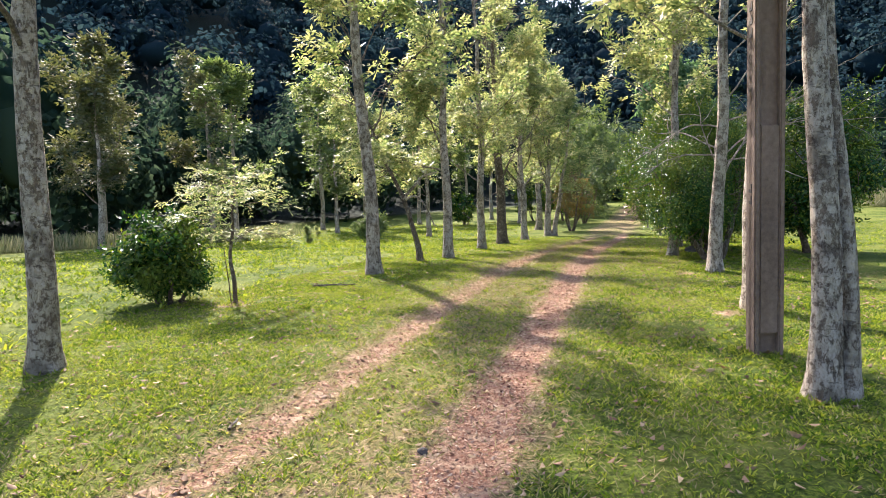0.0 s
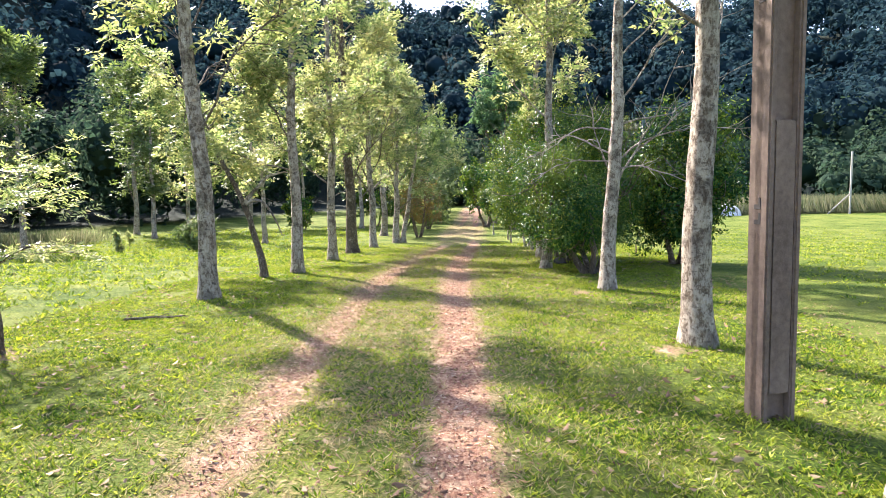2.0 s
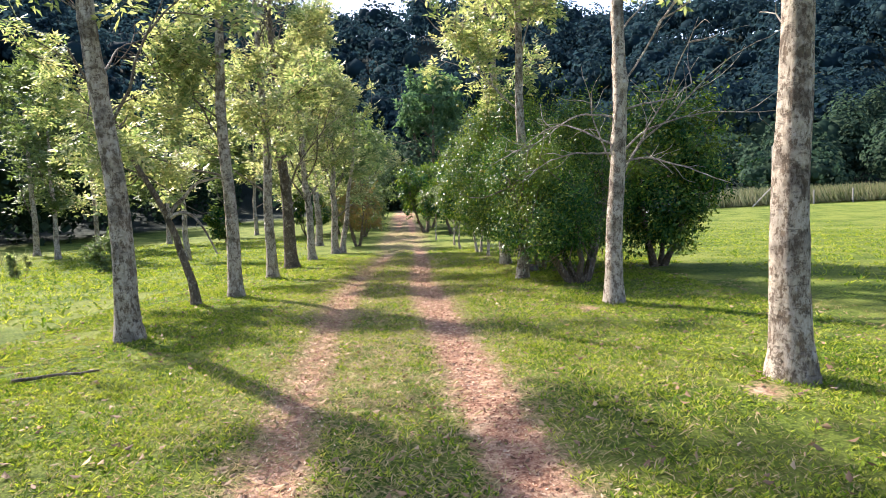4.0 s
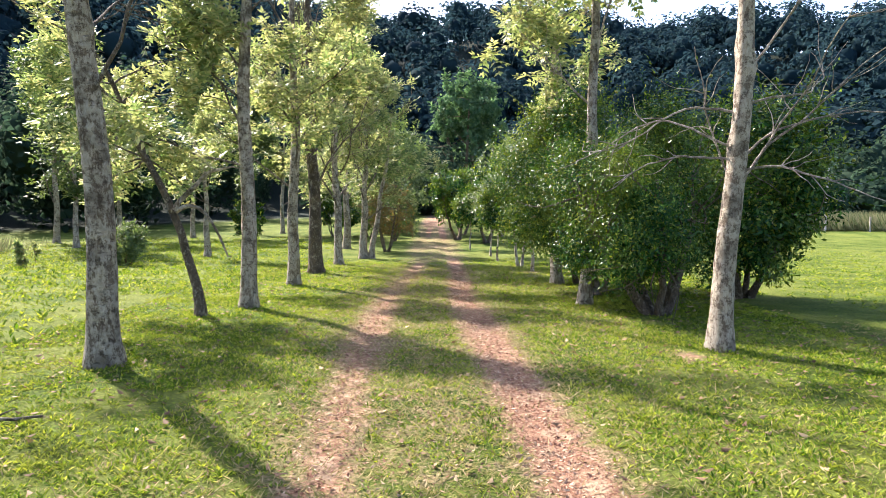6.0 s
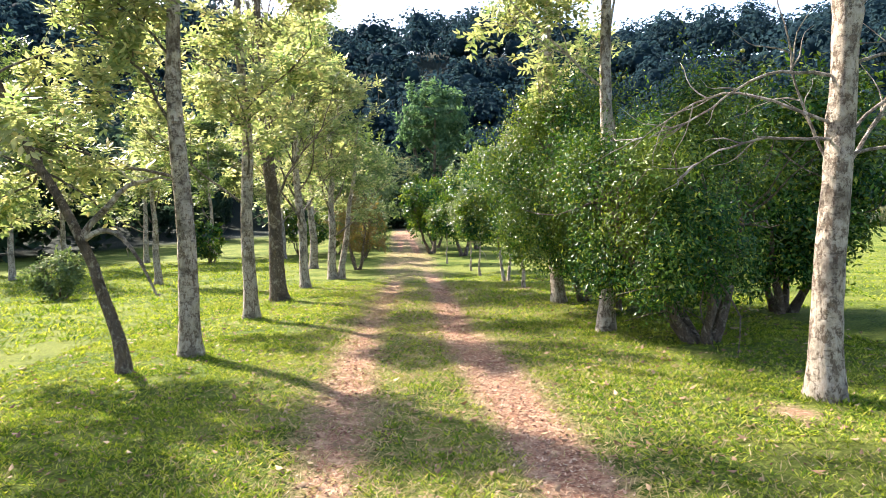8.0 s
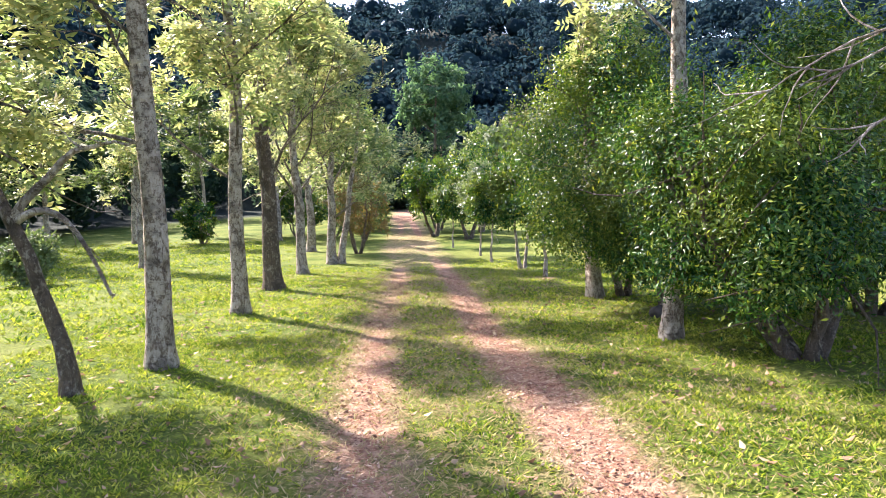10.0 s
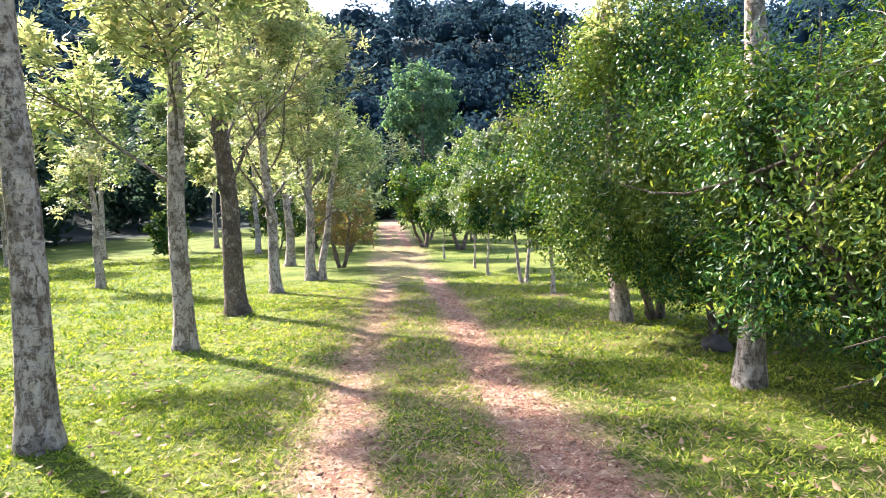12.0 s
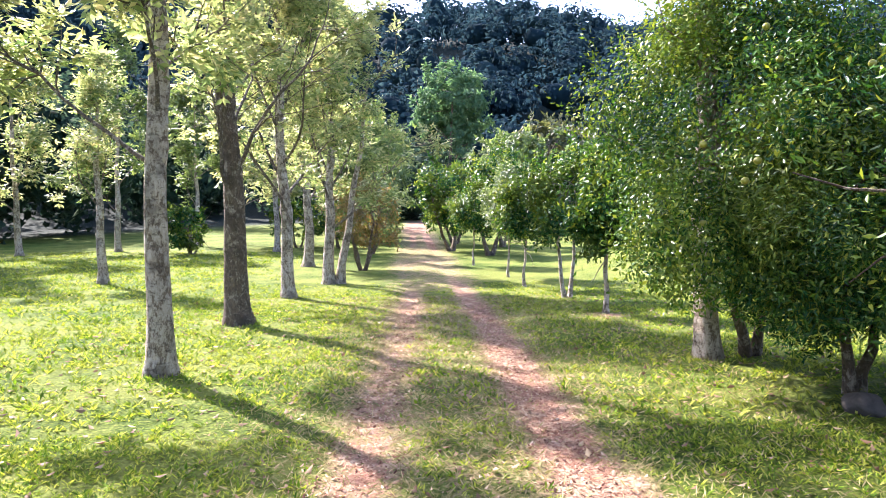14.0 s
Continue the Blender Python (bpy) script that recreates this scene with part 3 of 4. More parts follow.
avenue_tree(0.38, 19.15, 9.0, 0.13, 35, (-0.01, 0), label=RIGHT, count=1100, first=3.2, reach=2.6, dead=0.3, limb_r=0.25, twig=TWIG_PALE)

# orange trees behind that row
CIT = "dense dark-green orange tree with glossy leaves"
bush_tree(1.0, 14.65, 1.6, 1.45, 3.25, -0.2, 41, LEAF_CITRUS, "big multi-stemmed orange tree with glossy dark leaves", stems=6, stem_r=0.06, count=68000, size=0.055, narrow=0.36, group="orange trees", spread_stem=0.3, fruit=30, shift=(-0.35, 0.3), boughs=46, skirt=0.5)
bush_tree(3.2, 16.7, 1.55, 1.5, 3.9, 0.0, 44, LEAF_CITRUS, CIT, stems=4, stem_r=0.06, count=26000, size=0.09, group="orange trees", fruit=14, spread_stem=0.4, boughs=40, skirt=0.45)
bush_tree(0.95, 17.7, 1.35, 1.2, 2.8, -0.1, 42, LEAF_CITRUS, "low dense orange tree with narrow glossy leaves", stems=2, fan=0.2, stem_r=0.06, count=72000, size=0.058, narrow=0.28, group="orange trees", fruit=60, boughs=44, skirt=0.5)
bush_tree(0.9, 19.3, 1.7, 1.6, 4.3, 0.1, 43, LEAF_CITRUS, CIT, stems=2, fan=0.25, stem_r=0.05, count=68000, size=0.056, group="orange trees", fruit=30, shift=(-0.45, -0.55), boughs=46, skirt=0.8)
SMALL = "young orange tree with a pale thin trunk and round green crown"
for sx, sy, sr, sh, seed in ((0.38, 22.85, 0.62, 2.7, 51), (0.40, 25.5, 0.9, 3.1, 52), (-0.10, 27.8, 0.7, 2.7, 53), (-0.15, 30.2, 0.95, 3.1, 54),
                             (-0.76, 34.2, 0.9, 3.0, 55)):
    bush_tree(sx, sy, sr, sr, sh, 1.0, seed, LEAF_GREEN if seed == 54 else LEAF_CITRUS, SMALL, stems=1 if seed != 52 else 2, stem_r=0.042, fan=0.22, count=8000, size=0.09, group="young orange trees", bark=BARK, boughs=26)
for sx, sy, sr, sh, seed in ((-1.1, 41.4, 1.9, 4.2, 56), (0.3, 38.5, 1.6, 3.8, 57), (-0.6, 46.5, 2.0, 4.4, 58), (1.6, 44.0, 2.2, 5.0, 59)):
    bush_tree(sx, sy, sr, sr, sh, 0.8, seed, LEAF_CITRUS, CIT, stems=2, stem_r=0.09, count=7500, size=0.16, group="orange trees", boughs=30)


# ---- lawn on the left ----
bush_tree(-7.2, 7.9, 0.85, 0.85, 1.38, 0.10, 61, LEAF_CITRUS, "round dark-green bush on the lawn", "bush", 4, 0.035, 15000, 0.075, "bush", spread_stem=0.35, boughs=34)
bush_tree(-11.9, 25.3, 0.72, 0.7, 1.25, 0.05, 62, LEAF_GREEN, "round green bush with fresh leaf tips on the lawn", "bush", 5, 0.03, 4200, 0.10, "bush")
bush_tree(-4.39, 32.8, 1.15, 1.1, 2.9, 0.55, 63, LEAF_BROWN, "small bushy tree with brownish leaves", "small_tree", 4, 0.05, 3800, 0.10, group="", inner=0.4)


def feather_sapling(x, y, seed):
    rng = np.random.RandomState(seed)
    e = tree_empty("sapling", x, y, "young sapling with long feathery pale-green fronds")
    pts = trunk_points(rng, 1.75, (0.01, 0), 0.04, 14)
    part_np("trunk", *tube(pts, np.linspace(0.04, 0.014, 14), 9, 0.06, rng), BARK_DARK, e, smooth=True)
    thin = wander(rng, (-0.1, 0, -0.05), (-0.08, 0, 1), 0.85, 7, 0, 0.06)
    part_np("stem", *tube(thin, np.linspace(0.012, 0.005, 8), 5), BARK_DARK, e, smooth=True)
    an, di = [], []
    for i in range(34):
        s = pts[8 + int(rng.rand() * 5.9)]
        az, el = i * 2.4, 0.15 + rng.rand() * 0.75
        p = wander(rng, s, (math.cos(az) * math.cos(el), math.sin(az) * math.cos(el), math.sin(el)), 0.75 + 0.35 * rng.rand(), 8, -0.09, 0.05)
        part_np("frond", *tube(p, np.linspace(0.007, 0.002, 9), 4), TWIG, e)
        for q in range(2, 9):
            for side in (1, -1):
                sd = unit(np.cross(p[q] - p[q - 1], (0, 0, 1.0))) * side
                an.append(p[q])
                di.append(unit(sd + 0.5 * unit(p[q] - p[q - 1])))
    an, di = np.array(an), np.array(di)
    part_np("crown", *sprays(rng, an, di, 0.17, 4, 0.06, 0.35), LEAF_YELLOW, e, kind="stuff")
    return e


feather_sapling(-6.0, 7.95, 64)
bush_tree(3.2, 20.6, 0.65, 0.6, 1.7, 0.55, 68, LEAF_CITRUS, "thin young shrub in the shade beside the orange trees", "shrub", 1, 0.02, 1100, 0.09, "shrub", boughs=8)
bush_tree(-14.4, 24.5, 0.28, 0.28, 0.85, 0.05, 67, LEAF_YELLOW, "small yellowish plant on the lawn", "small_plant", 3, 0.012, 260, 0.12, "plant")


def crooked_tree(x, y, seed):
    """The thin dark tree with an arched side limb and a drooping one."""
    rng = np.random.RandomState(seed)
    e = tree_empty("crooked_tree", x, y, "thin dark crooked tree with arched bare limbs")
    t = np.linspace(0, 1, 18)
    pts = np.stack([-0.75 * t - 1.3 * np.clip(t - 0.3, 0, 1) + 0.03 * np.sin(t * 18), 0.05 * np.sin(t * 11), -0.1 + t * 4.4], 1)
    part_np("trunk", *tube(pts, 0.068 - 0.05 * t + 0.04 * np.exp(-t * 18), 12, 0.1, rng), BARK_DARK, e, smooth=True)
    s = np.array([np.interp(1.5, pts[:, 2], pts[:, k]) for k in range(3)])
    u = np.linspace(0, 1, 10)
    arch = s + np.stack([0.95 * u, 0.05 * u, 0.62 * np.sin(u * 1.9) + 0.02 * np.sin(u * 15)], 1)
    droop = s + np.stack([0.05 + 0.75 * u, -0.1 * u, 0.14 * np.sin(u * 3.2) - 0.62 * u ** 2.4], 1)
    for p in (arch, droop):
        bits = [tube(p, np.linspace(0.038, 0.012, 10), 7, 0.08, rng)]
        for k in (6, 7, 9):
            bits.append(tube(wander(rng, p[k], (rng.randn(), rng.randn(), 0.3), 0.35, 5, 0, 0.25), np.linspace(0.01, 0.003, 6), 5))
        part_np("limb", *join(bits), BARK, e, "bare arched limb", smooth=True)
    an, di, bits = [], [], []
    for i in range(22):
        q = 9 + int(rng.rand() * 8.5)
        p = wander(rng, pts[q], unit(rng.randn(3) * np.array([1, 1, 0.6]) + np.array([-1.1, 0.25, 0.3])), 1.3 + 0.6 * rng.rand(), 9, 0, 0.16)
        bits.append(tube(p, np.linspace(0.016, 0.003, 10), 5))
        an += list(p[3:])
        di += [unit(p[-1] - p[0])] * 7
    part_np("limb", *join(bits), TWIG, e, smooth=True)
    an, di = np.array(an), np.array(di)
    pick = np.repeat(rng.randint(0, len(an), 115), 8)
    part_np("crown", *sprays(rng, an[pick] + rng.randn(920, 3) * 0.06, unit(di[pick] * 0.4 + rng.randn(920, 3) * np.array([0.9, 0.9, 0.35])), 0.2, 3, 0.10, 0.42), LEAF_YELLOW, e, kind="stuff")
    return e


crooked_tree(-5.58, 14.47, 65)
avenue_tree(-10.9, 29.6, 5.2, 0.12, 66, (0.04, 0), label="lone slender tree standing on the far lawn", count=700, first=2.0, reach=1.6, group="", limbs=9)

# trees at the wood's edge beyond the lawn
EDGE = "woodland-edge tree with a slim trunk and loose green crown"
for tx, ty, th, tr, seed, lf in ((-18.6, 34.6, 8.0, 0.13, 71, LEAF_GREEN), (-21.5, 38.0, 9.0, 0.16, 72, LEAF_GREEN), (-16.5, 43.0, 9.0, 0.15, 73, LEAF_GREEN),
                                 (-24.0, 30.0, 9.0, 0.16, 74, LEAF_GREY), (-12.5, 48.0, 8.0, 0.15, 75, LEAF_YELLOW), (-9.0, 42.0, 7.5, 0.14, 76, LEAF_YELLOW),
                                 (-22.5, 21.0, 7.0, 0.13, 77, LEAF_GREY), (-25.5, 24.0, 8.5, 0.14, 78, LEAF_GREY), (-7.5, 52.0, 9.0, 0.16, 79, LEAF_GREEN), (-20.5, 27.5, 8.0, 0.14, 80, LEAF_GREEN),
                                 (-14.0, 46.5, 7.0, 0.13, 90, LEAF_GREEN), (-19.5, 40.5, 8.0, 0.14, 91, LEAF_YELLOW)):
    avenue_tree(tx, ty, th, tr, seed, (0.02, 0), label=EDGE, leaf=lf, count=1300, first=1.8, reach=2.9, rachis=0.4, leaflet=0.21, group="woodland edge trees", limbs=8, pairs=2, bark=BARK_PALE if seed == 71 else BARK)
# The last four, tall ones are added as casters that shade the track's end.
for tx, ty, r, hh, seed in ((-8.6, 45.0, 1.3, 2.6, 81), (-12.5, 41.0, 1.0, 2.2, 82), (-6.4, 44.0, 1.5, 3.0, 83), (-4.6, 40.0, 1.5, 3.4, 84), (-5.6, 48.5, 2.7, 7.0, 85), (-5.8, 53.8, 2.8, 8.0, 86), (-6.2, 60.0, 3.1, 9.0, 95), (-7.2, 67.5, 3.6, 10.0, 96)):
    bush_tree(tx, ty, r, r, hh, 0.3, seed, LEAF_CITRUS if seed < 84 else LEAF_GREEN, "dark bushy tree in the shade, tall ones added to cast it", "shrub", 3, 0.05, 2200 if r < 2 else 5000, 0.18 if r < 2 else 0.27, "shrub")
bush_tree(0.8, 82.0, 4.7, 4.7, 17.0, 6.5, 87, LEAF_FAR, "big round pale-green tree rising over the track's end", "broad_tree", 3, 0.3, 10000, 0.42, narrow=0.6, boughs=34)
bush_tree(13.5, 90.0, 7.0, 6.0, 11.0, 3.0, 88, LEAF_GREY, "broad greyish tree below the hill", "broad_tree", 3, 0.3, 4500, 0.6, narrow=0.6)
bush_tree(5.5, 62.0, 4.0, 4.0, 8.0, 1.5, 89, LEAF_GREEN, "broad green tree beside the track's end", "broad_tree", 3, 0.2, 4500, 0.4, narrow=0.6)


# ---- woods ----
def wood(name, label, spots, count, card, seed, leaf, base=0.25, cores=2):
    """Many crowns as one wood: each has rough boughs with leaf clumps on their skins."""
    rng = np.random.RandomState(seed)
    bm = bmesh.new()
    bmesh.ops.create_icosphere(bm, subdivisions=2, radius=1)
    sv = np.array([v.co[:] for v in bm.verts])
    sf = np.array([[v.index for v in f.verts] for f in bm.faces])
    bm.free()
    vs = []
    for x, y, r, h in spots:
        lo = h * base
        size = np.array([r, r, (h - lo) / 2])
        mid = np.array([x, y, float(level(x, y)) + lo + size[2]])
        for k in range(cores):
            c = rand_dir(rng, 1) * 0.22
            vs.append(((c + sv * (0.44 * (0.8 + 0.3 * rng.rand(len(sv))))[:, None]) * size + mid, sf))
        p, d = lumpy(rng, count, *size, 9, 0.34, 0.6, 0.55)
        n = len(p)
        nrm = unit(d + rng.randn(n, 3) * 0.3 + np.array([0, 0, 0.3]))
        dd = unit(np.cross(nrm, rng.randn(n, 3)))
        ln = card * (0.6 + 0.8 * rng.rand(n))
        vs.append(leaves(p + mid - dd * ln[:, None] * 0.4, dd, unit(np.cross(nrm, dd)), ln, ln * 0.75))
    return tagged(new(name, mesh_np(name, *join(vs), leaf)), label, "woods", kind="stuff")


rng = np.random.RandomState(5)
spots = []
for k in range(850):
    a, r = math.radians(rng.uniform(-68, 60)), math.sqrt(rng.uniform(95 ** 2, 222 ** 2))
    spots.append((-2 + math.sin(a) * r, 10 + math.cos(a) * r, rng.uniform(4.2, 7.5), rng.uniform(9, 15)))
wood("hillside_forest", "dark dense forest covering the hillside", spots, 235, 1.0, 6, LEAF_HAZY_FOREST, 0.15, 1)
spots = []
for k in range(125):
    a = math.radians(rng.uniform(-75, -6))
    r = rng.uniform(0, 1) * 38 + np.interp(math.degrees(a), [-75, -45, -25, -12, -6], [36, 40, 52, 64, 76])
    q = (-2 + math.sin(a) * r, 4 + math.cos(a) * r)
    if math.hypot(q[0] + 19.8, q[1] - 61) > 5.5:
        spots.append((*q, rng.uniform(2.2, 4.2), rng.uniform(8, 15)))
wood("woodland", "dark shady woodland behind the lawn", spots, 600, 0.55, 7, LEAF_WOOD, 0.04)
spots = []
for k in range(95):
    a = math.radians(rng.uniform(2, 62))
    u = rng.uniform(0, 1)
    r = u * 40 + np.interp(math.degrees(a), [2, 12, 25, 60], [76, 72, 66, 66])
    spots.append((-2 + math.sin(a) * r, 6 + math.cos(a) * r, rng.uniform(2.2, 4.5), 3.5 + 7 * u + rng.uniform(0, 2.5)))
for k in range(30):
    spots.append((rng.uniform(-12, 6), rng.uniform(80, 100), rng.uniform(2.5, 4.5), rng.uniform(6, 10)))
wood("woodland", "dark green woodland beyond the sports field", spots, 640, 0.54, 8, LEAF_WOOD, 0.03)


# ---- the post beside the track ----
def utility_post(x, y, turn):
    e = tagged(new("utility_post"), "weathered brown concrete utility post with recessed panels", "post")
    e.matrix_basis = pose(x, y, float(level(x, y)), 0, 0, turn)
    h, w, d = 8.5, 0.125, 0.10
    bm = bmesh.new()
    box(bm, (-w, -0.035, -0.3), (w, 0.035, h), 0.004)
    part("web", bm, POST, e)
    for s in (-1, 1):
        bm = bmesh.new()
        box(bm, (s * w - 0.045 * (s > 0), -d, -0.3), (s * w + 0.045 * (s < 0), d, h), 0.012)
        part("flange", bm, POST, e)
    for lo, hi in ((0.2, 2.0), (3.9, 4.4), (6.2, 6.7)):
        bm = bmesh.new()
        box(bm, (-w + 0.045, -d + 0.008, lo), (w - 0.045, d - 0.008, hi), 0.01)
        part("panel", bm, POST, e)
    for zz in (1.33, 1.43, 2.75, 2.86, 2.97, 3.08, 3.19):
        bm = bmesh.new()
        box(bm, (-w - 0.004, -0.03, zz), (-w + 0.002, 0.03, zz + 0.03))
        box(bm, (-w - 0.004, -0.03, zz + 0.03), (-w + 0.002, -0.012, zz + 0.075))
        part("mark", bm, POST_MARK, e, "dark stamped mark")
    return e


utility_post(0.84, 6.22, 14)


# ---- sports field ----
def cylinder(name, p, q, r, material, parent, seg=10):
    return part_np(name, *tube([p, tuple((np.array(p) + np.array(q)) / 2), q], [r, r, r], seg), material, parent, smooth=True)


def goal(x, y):
    e = tagged(new("football_goal"), "white metal football goal on the field", "goal")
    e.matrix_basis = pose(x, y, float(level(x, y)), 0, 0, 10)
    for k in (0, -5.0):
        cylinder("goalpost", (k, 0, -0.1), (k, 0, 2.40), 0.045, WHITE_PAINT, e)
    cylinder("crossbar", (-5.04, 0, 2.40), (0.04, 0, 2.40), 0.045, WHITE_PAINT, e)
    return e


goal(19.7, 51.5)


def pole(x, y, h, r, name, label, material, group="", brace=False):
    e = tagged(new(name), label, "post", group)
    e.matrix_basis = pose(x, y, float(level(x, y)))
    cylinder("shaft", (0, 0, -0.2), (0.02 * h * 0.3, 0, h), r, material, e)
    if brace:
        cylinder("brace", (-1.6, 0, 0), (0, 0, 1.5), 0.05, GREY_WOOD, e)
    return e


pole(26.0, 52.0, 4.6, 0.07, "pale_pole", "tall pale wooden pole at the field's edge", PALE_WOOD, brace=True)
for k, fx in enumerate((29.0, 32.0, 35.0, 38.0, 41.0, 44.0)):
    pole(fx, 51.6 - 0.15 * k, 1.1, 0.06, "fence_post", "pale wooden fence post at the field's edge", GREY_WOOD, "fence posts")


def tent(x, y):
    e = tagged(new("dome_tent"), "small white dome tent pitched on the field", "tent")
    e.matrix_basis = pose(x, y, float(level(x, y)), 0, 0, 20) @ Matrix.Scale(0.82, 4)
    bm = bmesh.new()
    bmesh.ops.create_uvsphere(bm, u_segments=24, v_segments=16, radius=1.0, matrix=Matrix.Diagonal((1.25, 1.0, 1.05, 1)))
    bmesh.ops.delete(bm, geom=[v for v in bm.verts if v.co.z < -0.02], context="VERTS")
    for v in bm.verts:
        a = math.atan2(v.co.y, v.co.x)
        k = 1 + 0.07 * abs(math.cos(2 * a)) * (1 - v.co.z / 1.05)
        v.co.x *= k
        v.co.y *= k
    part("canopy", bm, WHITE_PAINT, e, smooth=True)
    bm = bmesh.new()
    bmesh.ops.create_grid(bm, x_segments=6, y_segments=6, size=0.33, matrix=pose(0, -0.97, 0.36, 78))
    part("door_flap", bm, GREY_WOOD, e, "grey mesh door flap")
    for s in (-1, 1):
        u = np.linspace(0, math.pi, 15)
        p = np.stack([np.cos(u) * 0.92, s * np.cos(u) * 0.74, np.sin(u) * 1.07], 1)
        part_np("tent_pole", *tube(p, np.full(15, 0.014), 5), GREY_WOOD, e)
    return e


def car(x, y, turn):
    e = tagged(new("car"), "dark hatchback car parked beyond the field", "car")
    e.matrix_basis = pose(x, y, float(level(x, y)), 0, 0, turn)
    side = [(-1.95, 0.35), (-1.98, 0.75), (-1.75, 0.92), (-1.45, 1.36), (-0.9, 1.46), (0.15, 1.44), (0.85, 0.98), (1.75, 0.82), (1.98, 0.6), (1.95, 0.32)]
    bm = bmesh.new()
    rows = []
    for w, s in ((-0.82, 0.96), (-0.7, 1.0), (0.7, 1.0), (0.82, 0.96)):
        rows.append([bm.verts.new((px * s, w * (0.86 if pz > 1.0 else 1.0), pz)) for px, pz in side])
    for p, q in zip(rows, rows[1:]):
        for i in range(len(side)):
            j = (i + 1) % len(side)
            bm.faces.new((p[i], p[j], q[j], q[i]))
    bm.faces.new(rows[0][::-1])
    bm.faces.new(rows[-1])
    bmesh.ops.recalc_face_normals(bm, faces=bm.faces)
    part("body", bm, CAR_PAINT, e)
    for s in (-1, 1):
        bm = bmesh.new()
        vs = [bm.verts.new((px, s * 0.725 if pz > 1.2 else s * 0.835, pz)) for px, pz in ((-1.5, 0.98), (-1.3, 1.33), (0.1, 1.36), (0.68, 1.0))]
        bm.faces.new(vs)
        bmesh.ops.solidify(bm, geom=bm.faces[:], thickness=0.02)
        part("window", bm, CAR_GLASS, e)
        for px in (-1.25, 1.25):
            bm = bmesh.new()
            bmesh.ops.create_cone(bm, cap_ends=True, segments=20, radius1=0.31, radius2=0.31, depth=0.2, matrix=pose(px, s * 0.78, 0.31, 90))
            wheel = part("wheel", bm, RUBBER, e)
            bm = bmesh.new()
            bmesh.ops.create_cone(bm, cap_ends=True, segments=16, radius1=0.19, radius2=0.17, depth=0.03, matrix=pose(px, s * 0.89, 0.31, 90))
            part("rim", bm, WHITE_PAINT, wheel)
    return e


tent(16.9, 51.5)
car(17.7, 55.0, 12)


def stone(x, y, r, label="small dark stone lying beside the rut"):
    bm = bmesh.new()
    bmesh.ops.create_icosphere(bm, subdivisions=3, radius=r)
    for v in bm.verts:
        v.co *= 1 + 0.35 * noise.noise(v.co / r * 1.3)
        v.co.z *= 0.7
    ob = part("stone", bm, STONE, None, smooth=True)
    ob.location = (x, y, float(fine_level(x, y)) + r * 0.3)
    return tagged(ob, label, "stone")


stone(-1.39, 3.52, 0.032)
stone(0.66, 17.15, 0.15, "dark rounded stone in the shade under the orange tree")


def fallen_branch(x, y, turn, length, r, label):
    rng = np.random.RandomState(int(length * 100))
    p = wander(rng, (-length / 2, 0, r * 0.7), (1, 0, 0), length, 8, 0, 0.1)
    p[:, 2] = r * 0.8 + 0.01 * rng.rand(9)
    bits = [tube(p, np.linspace(r, r * 0.5, 9), 7, 0.08, rng), tube(wander(rng, p[4], (0.7, 0.7, 0.1), length * 0.3, 4, 0, 0.1), np.linspace(r * 0.5, 0.004, 5), 5)]
    ob = part_np("fallen_branch", *join(bits), TWIG, None, smooth=True)
    ob.matrix_basis = pose(x, y, float(fine_level(x, y)) + 0.01, 0, 0, turn)
    return tagged(ob, label, "branch")


fallen_branch(-5.35, 9.75, 15, 0.75, 0.02, "dead grey branch lying on the lawn")
fallen_branch(-2.85, 3.62, 120, 0.2, 0.012, "short pale stick lying beside the rut")


# ---- grass, litter ----
def blades(name, label, material, spots, size, seed, lay=0.5, width=0.16):
    rng = np.random.RandomState(seed)
    x, y = spots
    n = len(x)
    p = np.stack([x, y, fine_level(x, y) - 0.004], 1)
    a = rng.rand(n) * 6.283
    d = unit(np.stack([np.cos(a) * lay, np.sin(a) * lay, 0.35 + rng.rand(n) * 0.6], 1) + rng.randn(n, 3) * 0.12)
    s = unit(np.cross(d, rng.randn(n, 3)))
    ln = size * (0.6 + 0.8 * rng.rand(n))
    return tagged(new(name, mesh_np(name, *leaves(p, d, s, ln, ln * width, 0.1), material)), label, "grass", kind="stuff")


def turf(name, label, material, spots, size, seed, per=7, width=0.15):
    """Lawn grass: small tufts whose broad blades arch outwards, so that dark gaps stay between them."""
    rng = np.random.RandomState(seed)
    x, y = np.repeat(spots[0], per), np.repeat(spots[1], per)
    n = len(x)
    a = rng.rand(n) * 6.283
    off = size * (0.1 + 0.55 * rng.rand(n))
    x, y = x + np.cos(a) * off, y + np.sin(a) * off
    tall = np.repeat(0.65 + 0.7 * rng.rand(len(spots[0])), per)
    p = np.stack([x, y, fine_level(x, y) - 0.003], 1)
    a = a + rng.randn(n) * 0.7
    d = unit(np.stack([np.cos(a), np.sin(a), 0.15 + 1.1 * rng.rand(n)], 1))
    s = unit(np.stack([-np.sin(a), np.cos(a), rng.randn(n) * 0.35], 1))
    ln = size * tall * (0.6 + 0.7 * rng.rand(n))
    return tagged(new(name, mesh_np(name, *leaves(p, d, s, ln, ln * width, 0.3), material)), label, "grass", kind="stuff")


def scatter(rng, n, lo, hi, test):
    x, y = rng.uniform(lo[0], hi[0], n), rng.uniform(lo[1], hi[1], n)
    k = rng.rand(n) < test(x, y)
    return x[k], y[k]


rng = np.random.RandomState(9)


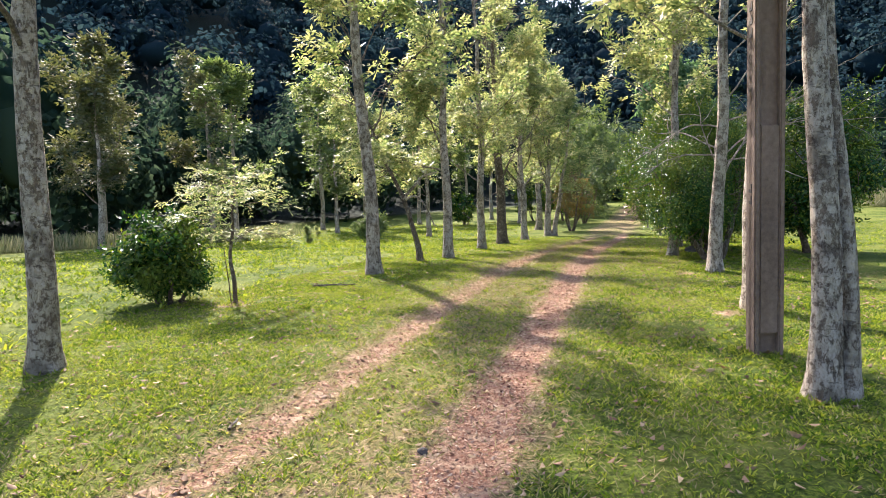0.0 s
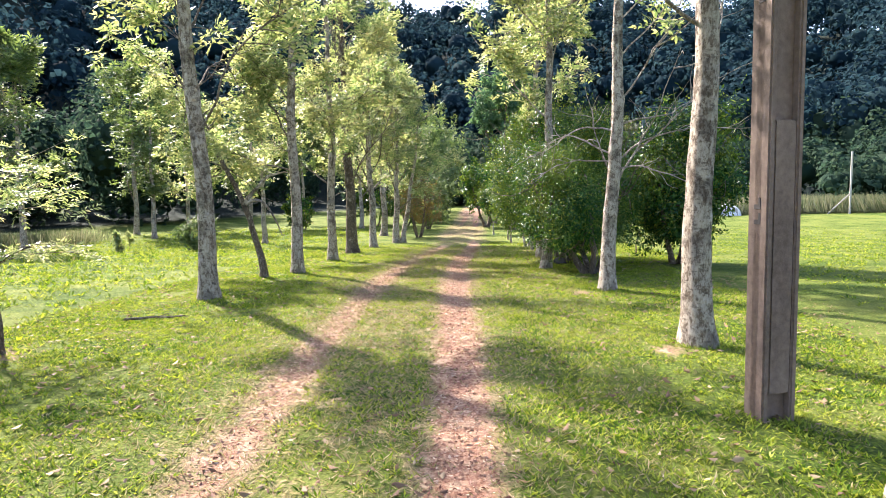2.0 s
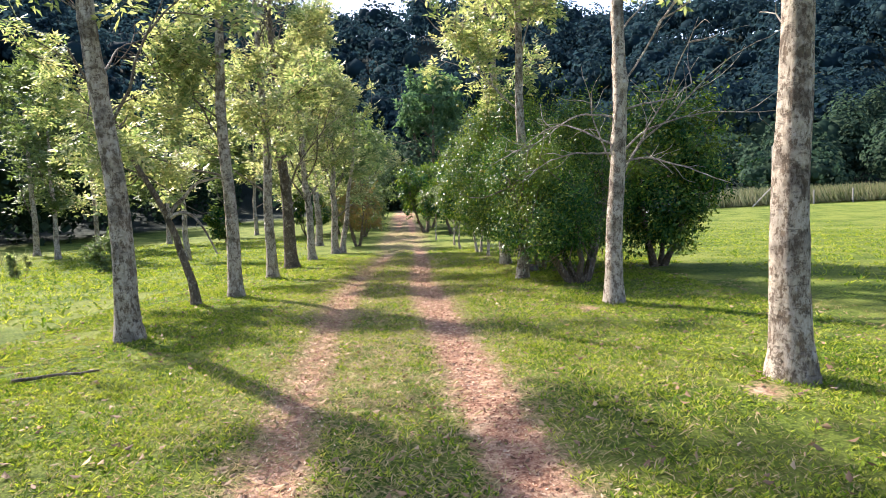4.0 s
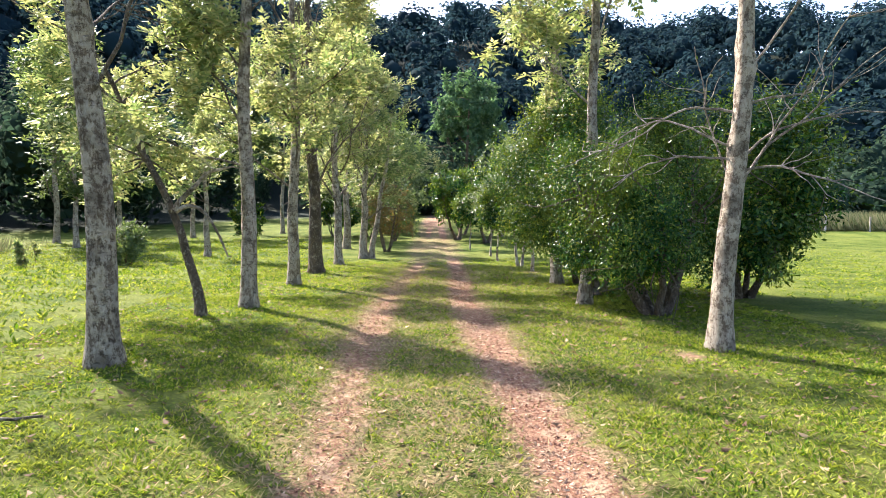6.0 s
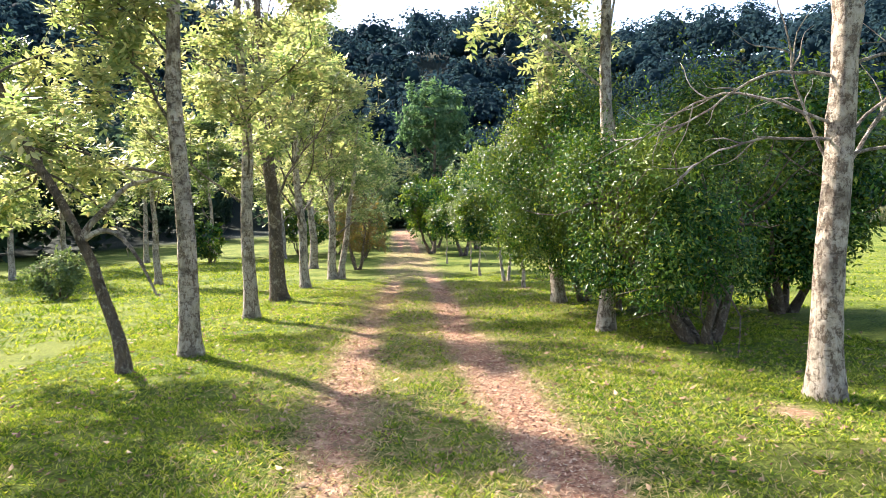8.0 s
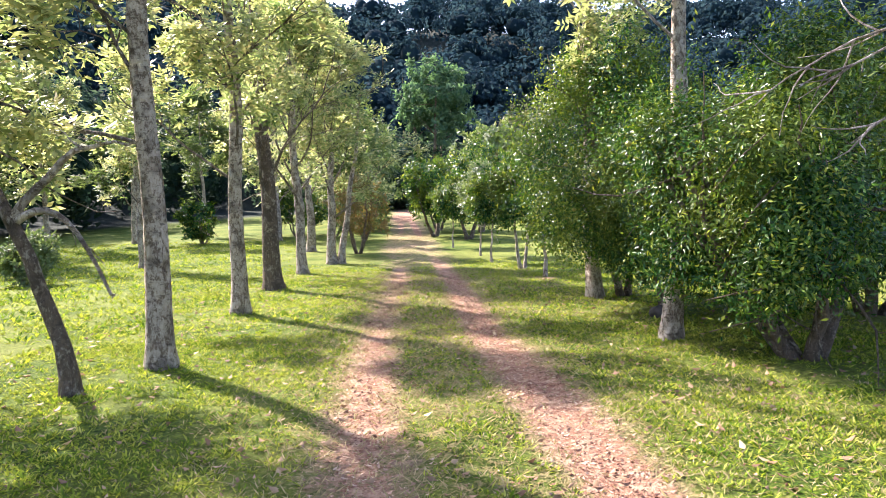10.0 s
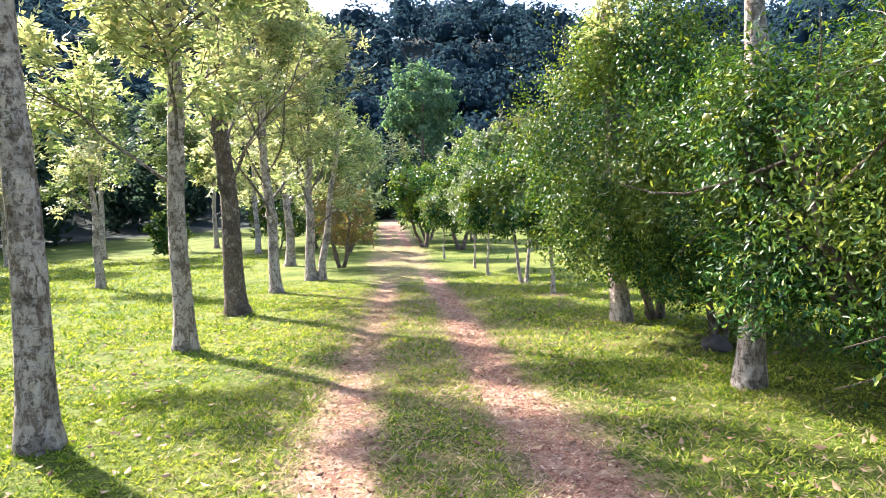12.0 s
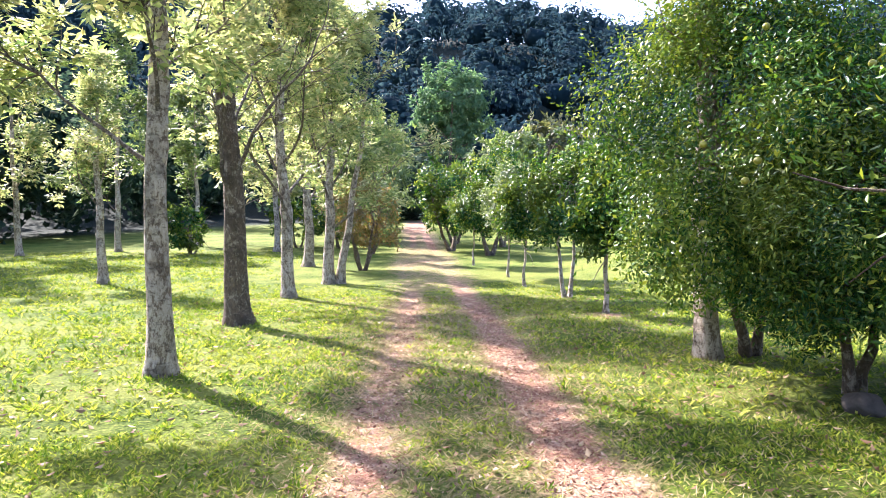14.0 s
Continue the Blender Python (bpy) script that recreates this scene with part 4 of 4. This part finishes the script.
def lawn(x, y):
    edge = np.clip((x + 9) / 2.5, 0, 1) * np.clip((6 - x) / 2.5, 0, 1) * np.clip((y - 0.3) / 1.2, 0, 1) * np.clip((30 - y) / 6, 0, 1)
    return edge * np.clip(1.05 - 1.9 * dirt_at(x, y), 0.0, 1) * np.clip(0.6 + 0.5 * wave(x, y, 3.5, 12) + 0.25 * wave(x, y, 11, 13), 0.1, 1)


turf("grass", "short bright green lawn grass", GRASS, scatter(rng, 86000, (-7, 2.2), (2.8, 17), lawn), 0.039, 21, 6, 0.26)
turf("grass", "short bright green lawn grass", GRASS, scatter(rng, 30000, (-8.5, 17), (4, 29), lawn), 0.056, 22, 5, 0.29)
turf("grass", "short bright green lawn grass", GRASS, scatter(rng, 17000, (-22, 2), (-6, 44), lambda x, y: np.clip((-6 - x) / 3, 0, 1) * np.clip((44 - y) / 6, 0, 1) * np.clip((x + 22) / 4, 0, 1)), 0.09, 23, 5, 0.3)
turf("dry_grass", "straw and dry blades among the lawn grass", DRY_GRASS, scatter(rng, 17000, (-7, 0.8), (3.4, 14), lawn), 0.034, 27, 6, 0.2)
blades("dry_grass", "sparse dry grass between the wheel ruts", DRY_GRASS, scatter(rng, 120000, (-4.2, 0.5), (0.4, 26), lambda x, y: np.clip(1 - np.abs(dirt_at(x, y) - 0.36) / 0.55, 0.1, 1)), 0.06, 24, 1.0, 0.11)


turf("grass", "short green grass of the sports field", GRASS, scatter(rng, 16000, (3, 3), (20, 40), lambda x, y: np.clip((x - 3.5) / 2.5, 0, 1) * np.clip((40 - y) / 16, 0, 1) * np.clip((20 - x) / 8, 0, 1)), 0.06, 25, 5, 0.32)
feet = ((-5.60, 4.45), (-5.40, 11.45), (-5.58, 14.47), (-5.16, 15.38), (-5.22, 18.75), (-5.38, 22.15), (-5.40, 26.1), (1.05, 5.03), (0.84, 6.22), (1.05, 8.35), (0.86, 12.2), (0.19, 15.75), (0.38, 19.15), (-6.0, 7.95))
fa, fr = rng.rand(len(feet) * 260) * 6.283, 0.13 + 0.16 * rng.rand(len(feet) * 260) ** 1.5
fc = np.repeat(np.array(feet), 260, axis=0)
blades("grass_tufts", "longer grass tufts round the tree feet", GRASS, (fc[:, 0] + np.cos(fa) * fr, fc[:, 1] + np.sin(fa) * fr), 0.06, 26, 0.7, 0.14)


def tall_grass(seed, n, line, size, label):
    rng = np.random.RandomState(seed)
    t = rng.rand(n)
    line = np.array(line, float)
    x = np.interp(t, np.linspace(0, 1, len(line)), line[:, 0]) + rng.randn(n) * 0.8
    y = np.interp(t, np.linspace(0, 1, len(line)), line[:, 1]) + rng.randn(n) * 1.0
    return blades("tall_grass", label, REED, (x, y), size, seed, 0.25, 0.045)


tall_grass(31, 14000, [(-27, 12), (-24.5, 20), (-22.5, 27), (-21, 32)], 0.6, "rough tall grass along the wood's edge")
tall_grass(32, 40000, [(15, 54), (25, 54.5), (38, 53.5), (52, 50)], 1.15, "tall greenish-brown reeds beyond the field")
n = 5200
lx, ly = rng.uniform(-7, 3, n), rng.uniform(1, 26, n)
lp = np.stack([lx, ly, fine_level(lx, ly) + 0.012 + 0.02 * rng.rand(n)], 1)
la = rng.rand(n) * 6.283
ld = unit(np.stack([np.cos(la), np.sin(la), rng.randn(n) * 0.3], 1))
lsz = 0.035 + 0.05 * rng.rand(n)
tagged(new("leaf_litter", mesh_np("leaf_litter", *leaves(lp, ld, unit(np.cross(ld, rng.randn(n, 3) * 0.4 + np.array([0, 0, 1.0]))), lsz, lsz * 0.5, 0.35), LITTER)), "dry fallen leaves scattered over track and lawn", "leaf litter", kind="stuff")


# loose soil, twigs and chaff in the ruts
n = 210000
cx, cy = rng.uniform(-4, 0, n), rng.uniform(1.0, 24, n)
k = rng.rand(n) < np.clip(dirt_at(cx, cy) - 0.15, 0.04, 1)
cx, cy = cx[k], cy[k]
n = len(cx)
cp = np.stack([cx, cy, fine_level(cx, cy) + 0.002], 1)
ca = rng.rand(n) * 6.283
cd = unit(np.stack([np.cos(ca), np.sin(ca), 0.1 + 0.5 * rng.rand(n)], 1))
cs = 0.010 + 0.030 * rng.rand(n) ** 2
tagged(new("soil_crumbs", mesh_np("soil_crumbs", *leaves(cp, cd, unit(np.cross(cd, rng.randn(n, 3) * 0.5 + np.array([0, 0, 1.0]))), cs, cs * 0.55, 0.5), SOIL_BITS)), "loose red soil crumbs and chaff in the ruts", "soil", kind="stuff")
